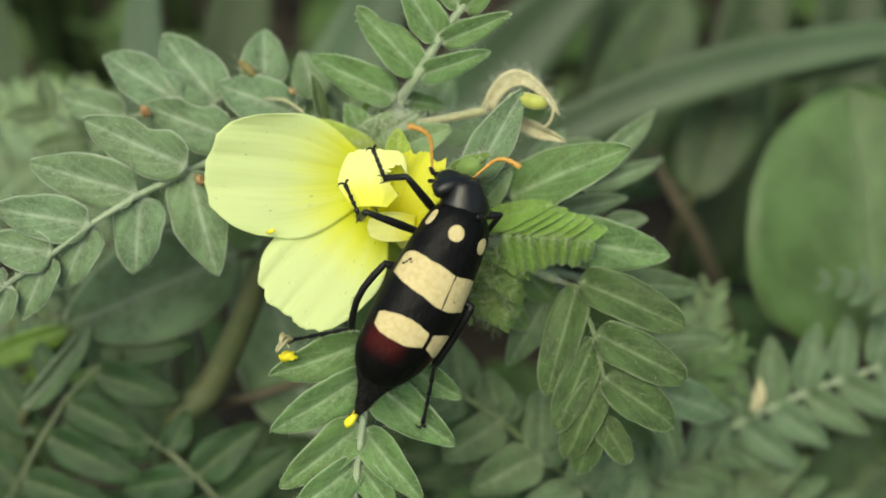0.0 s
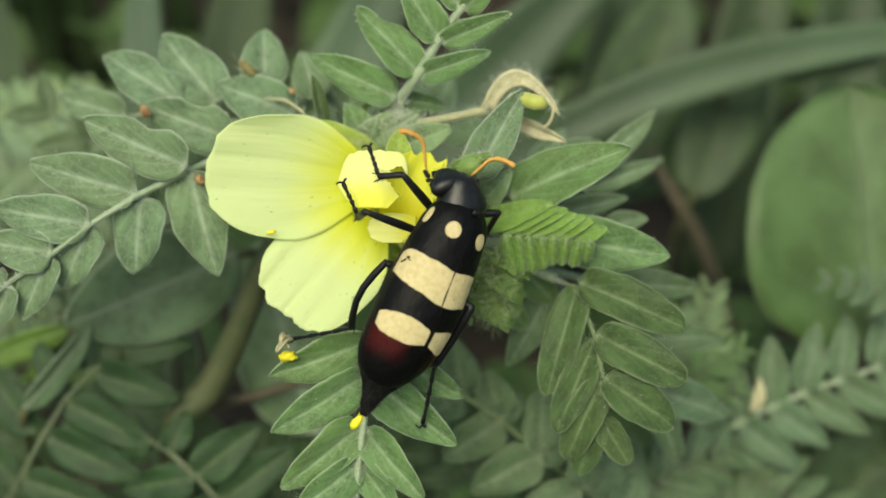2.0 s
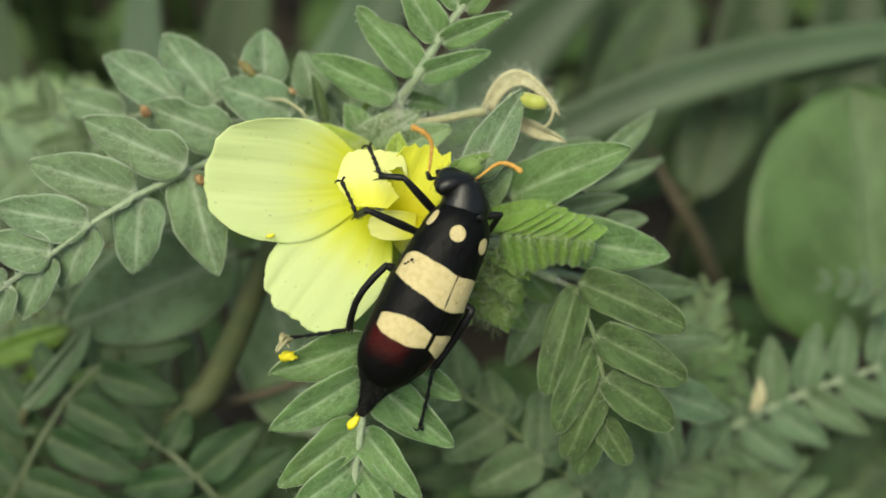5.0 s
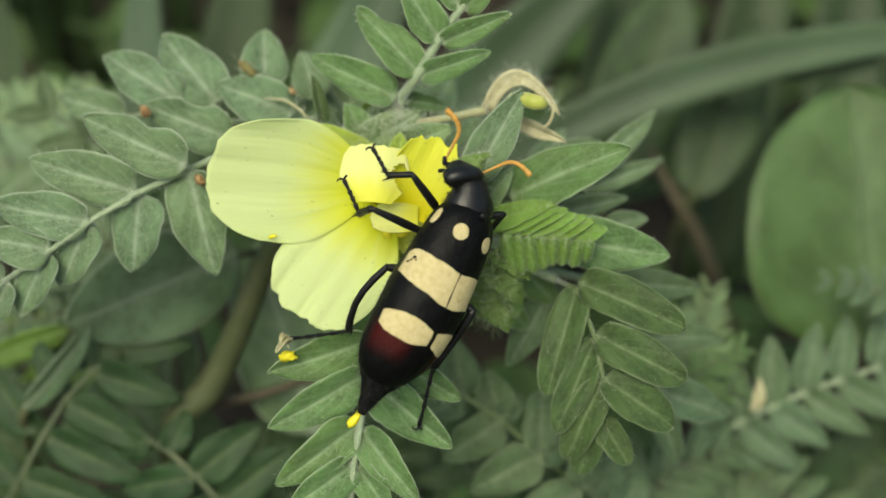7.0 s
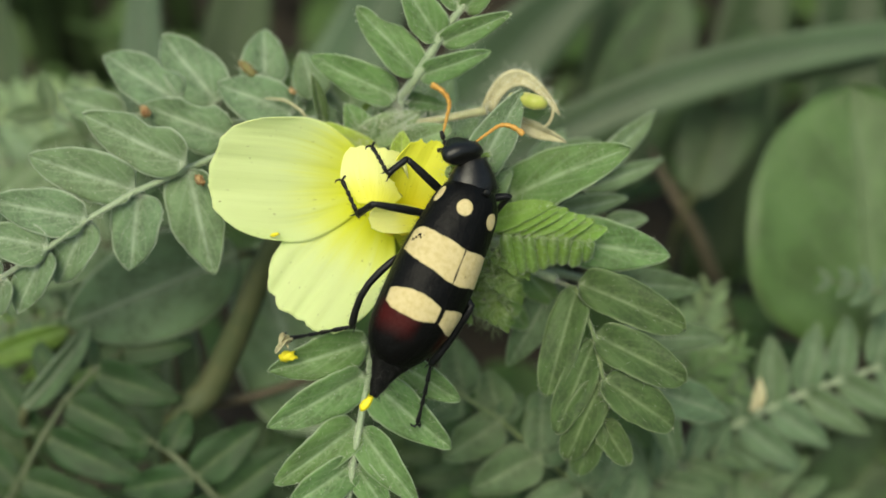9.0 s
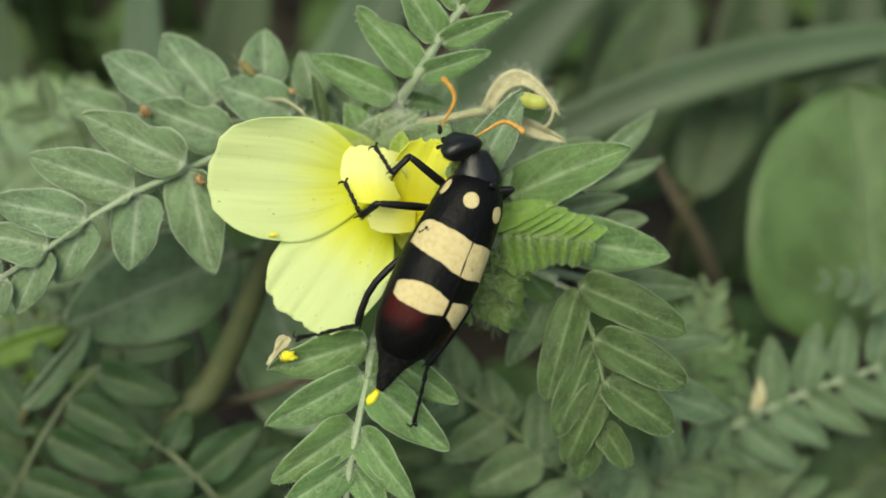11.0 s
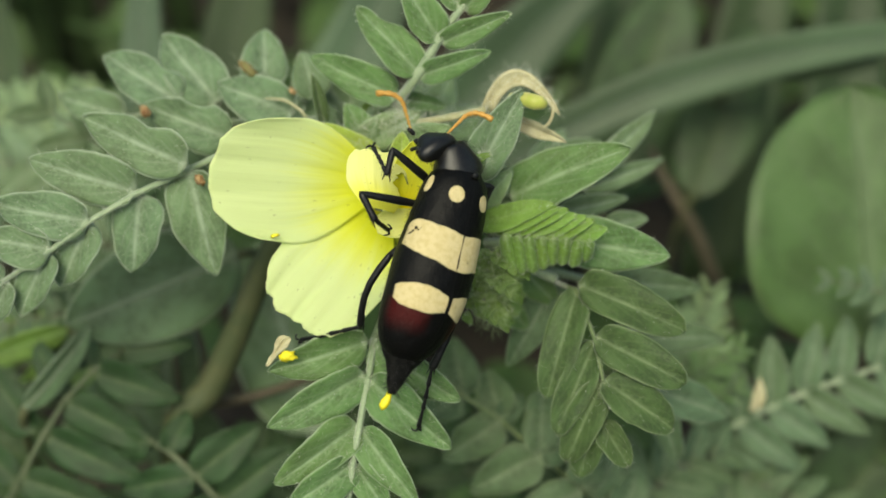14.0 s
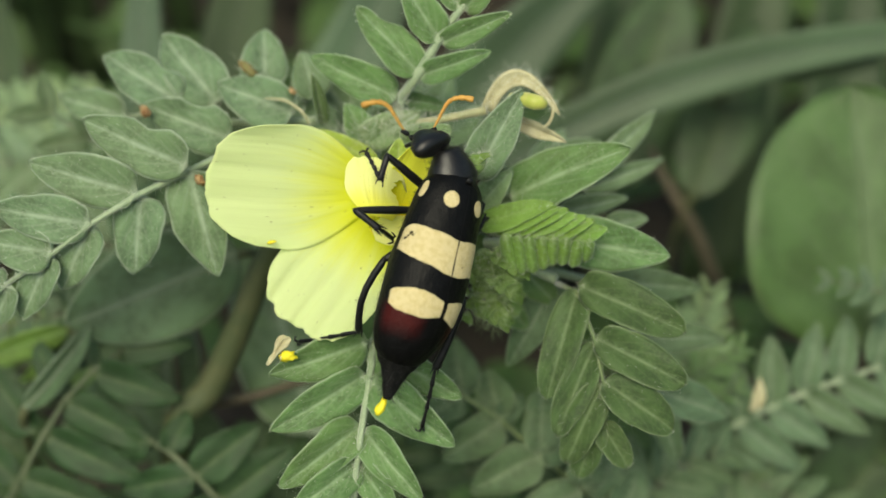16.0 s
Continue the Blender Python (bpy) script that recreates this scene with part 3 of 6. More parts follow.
# the drooping leaf under the folded shoot
leaf_low = rachis(plant, [(14.3, -3.8, -13.0), (16.5, -4.7, -10.0), (18.4, -10.3, -7.0), (19.4, -15.5, -6.0), (19.2, -20.7, -8.0), (18.9, -22.9, -9.0)], 0.3, 0.2, label="drooping fresh green leaf with paired leaflets", material=RACHIS_FRESH, hairy=120)
for base, tip, width, roll in (
        ((16.7, -4.0, -9.0), (29.3, -9.5, -6.0), 5.3, -8), ((18.6, -10.3, -7.0), (29.2, -15.8, -5.0), 5.2, -8),
        ((19.4, -15.5, -6.0), (27.9, -21.4, -6.0), 5.1, -8), ((19.2, -20.6, -8.0), (22.7, -26.2, -8.0), 3.4, -8),
        ((16.7, -4.5, -10.0), (12.7, -17.9, -8.0), 4.6, 14), ((18.7, -10.7, -8.0), (13.9, -22.4, -8.0), 4.2, 14),
        ((19.4, -15.9, -7.0), (15.2, -25.8, -9.0), 4.4, 14), ((19.1, -20.8, -8.0), (16.7, -27.8, -10.0), 3.6, 10)):
    leaflet(leaf_low, base, tip, width * 1.05, roll, LEAF_MID, fold=0.6, hairy=14, taper=1.05)
leaf_under = rachis(plant, [(14.1, -2.9, -20.0), (20.7, -4.4, -22.0), (26.2, -12.0, -24.0), (29.4, -21.2, -25.0)], 0.6, 0.3, label="grey-green leaf in the second row")
for base, tip, width, roll in (
        ((15.1, -3.8, -20.0), (8.6, -15.4, -21.0), 5.4, 0), ((21.4, -4.4, -22.0), (34.5, -5.4, -24.0), 4.6, -10),
        ((26.2, -12.0, -24.0), (37.7, -11.9, -25.0), 4.4, -10), ((28.6, -18.9, -25.0), (38.7, -22.7, -26.0), 5.6, -5),
        ((28.6, -19.7, -25.0), (32.1, -29.3, -28.0), 4.0, 0), ((13.5, -19.0, -26.0), (13.0, -28.0, -30.0), 4.4, 0)):
    leaflet(leaf_under, base, tip, width, roll, LEAF_SOFT)

# the leaf on which the beetle's hind feet stand
leaf_foot = rachis(plant, [(-8.5, -11.1, -9.0), (-8.8, -15.0, -6.3), (-9.8, -22.3, -4.3), (-10.3, -26.3, -4.3), (-10.7, -31.6, -5.3)], 0.46, 0.36, label="fresh green leaf under the beetle", hairy=160)
for base, tip, width, roll in (
        ((-9.2, -11.3, -7.0), (-20.9, -15.2, -5.0), 5.0, -14), ((-9.3, -15.1, -6.0), (-20.6, -21.8, -4.0), 4.9, -14),
        ((-9.8, -21.2, -5.0), (-19.4, -28.3, -3.0), 5.0, -14), ((-10.3, -25.9, -5.0), (-17.9, -31.2, -3.0), 4.6, -12),
        ((-8.6, -11.7, -8.0), (2.3, -18.0, -7.0), 4.8, 10), ((-8.8, -15.8, -6.0), (1.4, -23.6, -5.0), 5.2, 10),
        ((-9.5, -21.7, -5.0), (-2.4, -29.9, -3.0), 4.2, 10), ((-10.0, -26.1, -5.0), (-5.3, -32.0, -4.0), 3.6, 10)):
    leaflet(leaf_foot, base, tip, width * 1.1, roll, LEAF_FRESH, fold=0.55, hairy=30)


# the folded young leaf and the woolly shoot tip beside the beetle
def young_shoot():
    leaf = rachis(plant, [(5.4, 0.8, -13.0), (10.2, 1.1, -9.0), (14.9, 1.2, -8.5), (18.0, 1.2, -8.0)], 0.7, 0.3, label="bright green young leaf still folded", hairy=60)
    rnd = random.Random(5)
    # the row that points up: narrow leaflets laid over one another
    first, last = Vector((4.29, 2.98, -8.0)), Vector((13.83, 0.76, -7.0))
    high, end = Vector((13.27, 5.4, -6.0)), Vector((19.59, 2.58, -5.0))
    for i in range(7):
        f = i / 6
        b = first.lerp(last, f) + Vector((rnd.uniform(-0.4, 0.4), 0, -0.1 * i))
        e = high.lerp(end, f) + Vector((rnd.uniform(-0.3, 0.3), rnd.uniform(-0.3, 0.3) + 0.3 * math.sin(f * 3.1), -0.1 * i))
        leaflet(leaf, b, e, rnd.uniform(2.7, 3.3), rnd.uniform(-24, -8), LEAF_YOUNG, fold=0.45, curl=0.14, wave=0.02, hairy=24)
    # the row that points down: short pleats, each bulging
    first, last = Vector((7.33, 1.83, -4.6)), Vector((17.78, 0.95, -4.6))
    high, end = Vector((8.51, -2.81, -6.6)), Vector((17.1, -1.71, -6.0))
    for i in range(8):
        f = i / 7
        b = first.lerp(last, f) + Vector((rnd.uniform(-0.1, 0.1), rnd.uniform(-0.12, 0.12), 0))
        e = high.lerp(end, f) + Vector((rnd.uniform(-0.15, 0.15), rnd.uniform(-0.3, 0.3), 0))
        leaflet(leaf, b, e, 2.3 - 0.4 * f, rnd.uniform(-8, 8), LEAF_YOUNG, fold=0.0, curl=0.4, wave=0.02, hairy=16, bulge=1.1, taper=0.6)
    ridge = [at(p) for p in ((7.31, 1.83, -4.2), (12.59, 1.42, -4.2), (17.73, 1.02, -4.2))]
    tagged(part("leaf_hairs", bristles(fuzz_along([p - ridge[0] for p in ridge], 0.0003, 300, 0.0010, 33), 0.000013), HAIR_GREEN, leaf, Matrix.Translation(ridge[0]), "fine pale hairs"), kind="stuff")
    tip = rachis(plant, [(6.2, 0.1, -14.0), (6.4, -3.5, -12.0), (6.8, -7.0, -11.0), (6.1, -9.1, -11.0)], 0.8, 0.4, label="woolly bright green shoot tip", hairy=50)
    for i in range(70):
        a = rnd.uniform(0, 6.28)
        b = Vector((6.0, -0.8, -10.5)).lerp(Vector((5.6, -8.4, -10.5)), rnd.random()) + Vector((rnd.gauss(0, 1.1), 0, rnd.uniform(-1, 0.8)))
        e = b + Vector((math.cos(a) * 1.3, math.sin(a) * 1.3 - 0.3, rnd.uniform(0.2, 1.3)))
        leaflet(tip, b, e, rnd.uniform(0.9, 1.4), rnd.uniform(-40, 40), LEAF_TENDER, fold=0.5, curl=0.3, wave=0.03, hairy=9)
    # half-unfolded young leaves, short and crowded, their leaflets overlapping
    for k, (a, b, c) in enumerate((((6.1, -0.1, -9.0), (7.6, -1.4, -7.0), (9.6, -2.6, -8.0)), ((4.6, -5.6, -11.0), (5.8, -7.2, -9.0), (7.4, -8.8, -10.0)),
                                   ((5.5, -2.6, -10.0), (7.2, -4.1, -8.0), (9.0, -5.7, -10.0)))):
        leaf = compound(plant, a, b, c, 6, 2.3, 1.9, LEAF_TENDER, 50, (0.1, 0.1, 1), -0.5, 0.35, 60 + k, taper=0.3, label="bright green half-unfolded young leaf")
        line = [at(p) for p in (a, b, c)]
        tagged(part("leaf_hairs", bristles(fuzz_along([p - line[0] for p in line], 0.0012, 150, 0.0011, 30 + k), 0.000011), HAIR_GREEN, leaf, Matrix.Translation(line[0]), "fine white hairs"), kind="stuff")
    # tight rounded leaf buds between them
    for k, (p, r) in enumerate((((5.2, -1.5, -11.0), 1.5), ((7.0, -5.0, -11.0), 1.7), ((5.5, -7.0, -11.0), 1.6), ((4.3, -3.5, -12.0), 1.5), ((8.3, -7.4, -13.0), 1.5), ((8.6, -3.5, -12.0), 1.5))):
        bm = bmesh.new()
        bmesh.ops.create_icosphere(bm, subdivisions=4, radius=r * 0.001)
        for v in bm.verts:
            f = 1 + 0.05 * math.sin(v.co.y * 5200 + v.co.x * 2600 + k) + 0.22 * noise.noise(v.co * 900 + Vector((k, 0, 0)))
            v.co *= f
            v.co.x *= 0.8
        bm.normal_update()
        hair = [(v.co.copy(), v.co * 1.05 + (v.normal + Vector((rnd.gauss(0, 0.4), rnd.gauss(0, 0.4), rnd.gauss(0, 0.4)))) * 0.0005 * rnd.uniform(0.5, 1)) for v in bm.verts if rnd.random() < 0.2]
        m = Matrix.Translation(at(p)) @ pose(0, 0, 0, 30 * k, 20 * k, 70 * k)
        nub = part("leaf_bud", bm, LEAF_TENDER, tip, m, "tight woolly green leaf bud")
        tagged(part("bud_hairs", bristles(hair, 0.000011), HAIR_GREEN, nub, m, "fine white hairs"), kind="stuff")
    down_line = [at(p) for p in ((4.6, -0.6, -8.0), (7.3, -3.4, -6.0), (6.6, -6.1, -6.0), (5.8, -9.2, -7.0))]
    tagged(part("shoot_hairs", bristles(fuzz_along([p - down_line[0] for p in down_line], 0.0021, 1300, 0.0009, 21), 0.000012), HAIR_GREEN, tip, Matrix.Translation(down_line[0]), "fine white hairs"), kind="stuff")


young_shoot()

# leaflets crowded behind the bud, the flower and the beetle
leaf_crowd = rachis(plant, [(1.2, 6.7, -18.0), (5.6, 5.9, -18.0), (10.1, 4.5, -20.0), (14.7, 1.6, -22.0)], 0.6, 0.4, label="crowded leaflets behind the shoot", hairy=80)
for base, tip, width, roll, kind in (
        ((4.8, 8.0, -15.0), (10.4, 10.0, -13.0), 3.6, 10, LEAF_PALE), ((4.0, 6.5, -14.0), (11.0, 5.7, -12.0), 4.2, 0, LEAF_PALE),
        ((4.1, 4.9, -12.0), (8.4, 9.7, -9.0), 3.8, 0, LEAF_PALE), ((5.5, 3.7, -16.0), (14.8, 5.0, -15.0), 4.4, 10, LEAF_FRESH), ((2.6, 1.5, -17.0), (8.5, -5.8, -18.0), 5.0, 0, LEAF_FRESH),
        ((8.5, -0.7, -18.0), (14.9, -7.3, -20.0), 5.0, 0, LEAF_FRESH), ((4.1, -4.3, -18.0), (11.2, -10.3, -20.0), 5.0, 0, LEAF_FRESH),
        ((13.3, 10.7, -24.0), (21.1, 14.6, -26.0), 4.4, 0, LEAF), ((11.9, 9.3, -26.0), (16.7, 16.3, -28.0), 4.6, 0, LEAF),
        ((-6.2, 14.1, -20.0), (-12.3, 22.5, -22.0), 5.4, 0, LEAF_PALE), ((-7.0, 15.0, -22.0), (-3.3, 22.0, -24.0), 5.0, 0, LEAF_PALE),
        ((-13.8, 15.8, -22.0), (-21.5, 19.0, -24.0), 5.0, 0, LEAF), ((-0.3, 14.3, -22.0), (5.0, 19.2, -26.0), 5.0, 0, LEAF_PALE),
        ((-10.9, 16.0, -24.0), (-17.1, 23.8, -26.0), 5.2, 0, LEAF), ((-1.8, 16.7, -24.0), (1.2, 24.0, -28.0), 4.6, 0, LEAF_PALE),
        ((-10.2, 13.2, -12.0), (-2.7, 17.0, -11.0), 4.2, 0, LEAF_PALE), ((-5.9, 12.6, -11.5), (1.1, 15.0, -9.5), 4.2, 0, LEAF_PALE)):
    leaflet(leaf_crowd, base, tip, width, roll, kind, hairy=12)

stem("dry_stipule", [(-22.5, 19.1, -14.0), (-19.9, 18.7, -13.0), (-17.6, 17.1, -12.0), (-16.7, 15.5, -12.0)], [0.1, 0.2, 0.2, 0.1], STALK, plant, "shrivelled tan stipule", 60)
wool = [at(p) for p in ((-12.3, 13.8, -11.0), (-9.4, 14.2, -10.0), (-6.5, 15.0, -9.0), (-4.1, 15.7, -9.0), (-5.5, 17.5, -9.0))]
tagged(part("woolly_hairs", bristles(fuzz_along([p - wool[0] for p in wool], 0.0010, 360, 0.0042, 12), 0.000014), HAIR, leaf_bud, Matrix.Translation(wool[0]), "long white silky hairs"), kind="stuff")


# ---- the flower ----
flower = thing("yellow_flower", (-6.7, 4.9, -12.0), "pale yellow five-petalled flower with a chewed petal", "flower")


def petal(base, tip, width, roll=0, cup=0.25, material=PETAL, ragged=0.02, narrow=0.16, hint=None, n=40, k=30, curl=0.0, bite=0.0, label="", seed=1, gnaw=0.0, ripple=0.006, blunt=2.6):
    """A fan-shaped petal: narrow claw, broad rounded end, cupped across and bent along its length."""
    a, b = at(base), at(tip)
    length, w = (b - a).length, width * 0.001
    rows = []
    for i in range(n + 1):
        s = i / n
        half = w / 2 * (narrow + (1 - narrow) * math.sin(min(1, s / 0.74) * math.pi / 2) ** 1.15)
        row = []
        cut = gnaw * max(0.0, math.sin(max(0, min(1, (s - 0.3) / 0.5)) * math.pi) ** 0.5 + (0.35 * noise.noise(Vector((s * 9, seed, 0))) + 0.22 * noise.noise(Vector((s * 27, seed, 3)))) * (s > 0.3))
        for j in range(-k, k + 1):
            t = j / k
            if t > 0:
                t *= 1 - cut
            end = math.sqrt(max(0.0, 1 - (abs(t) ** blunt) * 0.92))
            stop = 0.58 + 0.42 * end + ragged * noise.noise(Vector((t * 5 + seed * 7, 0.3, 0))) + ragged * 0.35 * noise.noise(Vector((t * 19 + seed, 1.3, 0)))
            stop -= bite * max(0, noise.noise(Vector((t * 3.2 + seed * 3, 2.0, 0))) + 0.25)
            y = length * s * stop
            yy = y / length
            x = half * t * (1 - 0.10 * s * s * t * t)
            z = cup * w * (t * t - 0.3) * (0.35 + 0.65 * s) - curl * length * yy * yy
            z += ripple * w * s * math.sin(t * 13 + seed + 2 * noise.noise(Vector((t * 3, s, seed)))) + 0.025 * w * s * s * noise.noise(Vector((t * 2.5, s * 2.5, seed)))
            z += w * s * 0.008 * noise.noise(Vector((t * 15, s * 1.5, seed * 5))) * (1 - 0.6 * s)
            row.append((x, y, z))
        rows.append(row)
    m = along(a, b, roll, hint)
    return part("petal", sheet(rows, 0.00012), material, flower, m, label)


petal((-8.1, 8.3, -9.0), (-28.1, 9.5, -3.0), 16.0, -10, 0.12, seed=2, label="broad pale yellow petal")
petal_low = petal((-8.63, 4.94, -9.0), (-19.2, -7.84, -4.0), 14.9, 8, 0.06, seed=4, narrow=0.34, ripple=0.014, blunt=2.8, ragged=0.04, label="broad pale yellow petal")
petal_fold = petal((-8.5, 4.9, 1.5), (-8.2, 11.9, -0.5), 8.8, -8, -0.17, PETAL_INNER, 0.05, 0.45, curl=0.12, gnaw=0.55, seed=5, ripple=0.002, blunt=7, label="folded petal with a chewed ragged edge")
petal_back = petal((-5.3, 2.1, -4.0), (-0.9, 11.3, -2.5), 9.4, 0, 0.25, PETAL_DEEP, 0.10, 0.5, bite=0.1, seed=7, label="chewed bright yellow petal")
petal_scrap = petal((-3.3, 2.6, -3.0), (-8.8, 2.6, -1.0), 3.6, 0, 0.2, PETAL_INNER, 0.05, 0.8, seed=11, label="torn pale yellow petal shred")
petal((-6.7, 4.0, -12.0), (0.4, 2.5, -9.0), 8.0, 0, 0.2, PETAL_INNER, 0.05, 0.3, seed=9, label="bright yellow petal under the beetle")


def flower_centre():
    m = Matrix.Translation(at((-6.6, 4.9, -11.0)))
    way = TURN @ Vector((0.15, 0.1, 1)).normalized()
    pts = [way * 0.001 * h for h in (-3.0, -1.0, 0.5, 2.0, 2.6, 3.2, 3.6)]
    part("pistil", tube(pts, [0.0009, 0.0011, 0.0012, 0.0010, 0.0008, 0.0011, 0.0004], 12), SEPAL, flower, m, "green-yellow ovary with a stigma")
    for i in range(10):
        a = i * 0.628
        o = TURN @ Vector((math.cos(a), math.sin(a), 0))
        tip = o * 0.0030 + way * 0.0034
        bm = tube([o * 0.001, o * 0.0022 + way * 0.0018, tip], 0.00018, 6)
        side = (TURN @ Vector((-math.sin(a), math.cos(a), 0))) * 0.0006
        tube([tip - side, tip - side * 0.6, tip + side * 0.6, tip + side], [0.0001, 0.00036, 0.00036, 0.0001], 7, bm=bm)
        part("stamen", bm, POLLEN, flower, m)
    for base, tip, w in (((-8.2, 12.0, -11.0), (-15.9, 16.1, -9.5), 2.7), ((-5.6, 10.0, -7.0), (-5.4, 14.6, -5.0), 3.4), ((-7.4, 2.9, -13.0), (-6.0, -2.1, -13.0), 2.8),
                         ((-10.3, 4.3, -13.0), (-15.9, 1.5, -12.0), 2.6), ((-4.6, 5.8, -13.0), (1.1, 7.2, -14.0), 2.8)):
        leaflet(flower, base, tip, w, 0, SEPAL, fold=0.4, name="sepal", hairy=14)


flower_centre()
stem("pollen_clump", [(-21.2, 2.0, -5.0), (-20.8, 2.1, -4.6), (-20.4, 2.2, -4.6), (-20.2, 2.2, -5.0)], [0.1, 0.24, 0.2, 0.1], POLLEN, flower, "small yellow clump of pollen")

# ---- withered flower, bud, crumbs ----
def withered_flower():
    t = thing("withered_flower", (-4.9, 15.5, -12.0), "withered cream-coloured flower on a hairy stalk", "flower")
    stem("stalk", [(-9.2, 15.0, -14.0), (-4.9, 15.5, -12.0), (0.4, 16.2, -10.0), (5.3, 17.0, -8.0)], [0.45, 0.5, 0.5, 0.6], STALK, t, "pale hairy stalk", 420)
    blade("dry_sepal", ((5.4, 17.1, -9.0), (9.2, 20.9, -7.0), (14.2, 16.3, -7.0)), 1.9, DRY, 14, t, "curled straw-coloured sepal", 0.4, False)
    arc = curve3(at((5.8, 18.2, -9.0)), at((8.8, 24.8, -7.0)), at((13.8, 16.9, -7.0)), 9)
    base = at((5.8, 18.2, -9.0))
    tagged(part("sepal_hairs", bristles(fuzz_along([p - base for p in arc], 0.0006, 520, 0.0024, 8), 0.000018), HAIR, t, Matrix.Translation(base), "fine white hairs"), kind="stuff")
    leaflet(t, (8.1, 16.3, -10.0), (15.0, 13.1, -8.0), 2.0, 35, DRY, fold=0.8, curl=-0.15, name="dry_sepal", hairy=40)
    stem("dry_sepal", [(12.7, 19.0, -7.0), (13.4, 17.3, -7.0), (13.1, 15.6, -7.0), (12.2, 14.7, -7.0)], [0.25, 0.2, 0.2, 0.2], DRY, t)
    stem("young_fruit", [(8.3, 18.5, -7.0), (9.6, 18.1, -5.0), (10.9, 17.6, -4.0), (12.0, 17.5, -4.0), (12.5, 17.6, -4.0)], [0.5, 0.85, 1.0, 0.8, 0.2], FRUIT, t, "small yellow-green fruit")


def bud():
    t = thing("flower_bud", (1.1, 9.2, -5.0), "hairy pale green flower bud", "bud")
    body = stem("bud_body", [(0.7, 8.9, -4.0), (1.9, 9.3, -2.0), (3.2, 9.7, -0.5), (4.2, 10.3, -0.5), (5.0, 10.9, -0.5)], [0.7, 1.3, 1.45, 1.1, 0.15], LEAF_YOUNG, t, "", 220)
    for d in (-6, 0, 6):
        leaflet(t, tuple(Vector((0.7, 8.8, -1.2)) + Vector((0, d * 0.11, 0))), tuple(Vector((5.1, 10.9, 0.6)) + Vector((0, d * 0.03, 0))), 1.4, d * 4, LEAF_YOUNG, fold=0.2, curl=0.62, bulge=0.8, name="sepal", hairy=20)


def crumb(name, p, size, material, label, seed):
    bm = bmesh.new()
    bmesh.ops.create_icosphere(bm, subdivisions=3, radius=size * 0.001)
    for v in bm.verts:
        v.co *= 1 + 0.8 * noise.noise(v.co * 2200 / size + Vector((seed, 0, 0))) + 0.3 * noise.noise(v.co * 6000 / size)
        v.co.z *= 0.6
        v.co.x *= 0.7
    ob = part(name, bm, material, None, Matrix.Translation(at(p)) @ pose(0, 0, 0, 30 * seed, 20 * seed, 50 * seed), label)
    return tagged(ob, category="debris")


withered_flower()
bud()
crumb("frass_crumb", (-37.4, 17.3, -12.5), 0.8, FRASS, "orange-brown crumb of insect frass on a leaf", 1)
crumb("frass_crumb", (-29.5, 8.4, -6.5), 0.7, FRASS, "orange-brown crumb of insect frass on a leaf", 2)
crumb("frass_crumb", (-19.1, 20.0, -14.0), 0.55, FRASS, "brown dry crumb on a leaf", 3)
dried = thing("dry_bud", (-24.8, 22.7, -15.0), "small olive-brown dry bud on a leaf", "bud")
stem("bud_body", [(-26.1, 24.0, -16.0), (-25.2, 23.3, -15.0), (-24.3, 22.4, -15.0), (-23.5, 21.9, -16.0)], [0.25, 0.62, 0.6, 0.2], OLIVE, dried, "", 50)
crumb("petal_crumb", (-18.5, -12.8, -3.5), 0.9, POLLEN, "bright yellow petal crumb on a leaf", 5)
husk = thing("dry_husk", (-18.45, -10.65, -4.6), "shrivelled straw-brown husk on a leaf", "debris")
leaflet(husk, (-18.45, -10.65, -4.6), (-20.96, -13.99, -4.0), 1.5, 30, DRY, fold=0.9, curl=0.3, wave=0.3, bite=(1, 0.6, 0.5), name="husk_flake")
leaflet(husk, (-18.45, -10.65, -4.6), (-20.12, -12.36, -3.8), 0.9, -40, DRY, fold=0.8, curl=-0.3, wave=0.3, name="husk_flake")
stem("husk_fibre", [(-18.45, -10.65, -4.6), (-19.23, -11.58, -4.3), (-19.49, -13.42, -3.6)], [0.12, 0.2, 0.08], DRY, husk)

# ---- neighbouring plants, out of focus ----
def neighbour(base, label):
    return thing("creeper", base, label, "plant", "creeping plants behind")


LOWER = neighbour((-71.5, -43.2, -70.0), "dull green creeping plant in the shade")
lower_leaf = rachis(LOWER, [(-65.9, -40.3, -41.0), (-61.4, -34.7, -37.0), (-56.5, -26.6, -34.0), (-53.0, -21.2, -33.0), (-48.8, -16.9, -32.0), (-44.6, -14.0, -32.0)], 0.55, 0.3, label="dull green leaf in the shade", material=RACHIS_DULL)
for base, tip, width in (
        ((-44.8, -14.1, -32.0), (-35.2, -13.2, -33.0), 4.0), ((-48.7, -17.3, -32.0), (-36.8, -21.2, -33.0), 4.8), ((-52.8, -21.3, -33.0), (-40.6, -27.8, -34.0), 5.0),
        ((-55.9, -26.4, -34.0), (-42.1, -32.9, -35.0), 4.9), ((-59.9, -32.5, -36.0), (-46.0, -37.5, -37.0), 5.0), ((-57.8, -26.2, -35.0), (-64.9, -16.7, -36.0), 4.6),
        ((-61.1, -33.1, -37.0), (-68.6, -26.7, -38.0), 4.6), ((-53.5, -21.0, -34.0), (-58.1, -12.8, -36.0), 3.6), ((-49.5, -16.7, -33.0), (-50.9, -10.7, -35.0), 3.2)):
    leaflet(lower_leaf, base, tip, width * 1.18, 0, LEAF_DEEP_SHADE, fold=0.3)
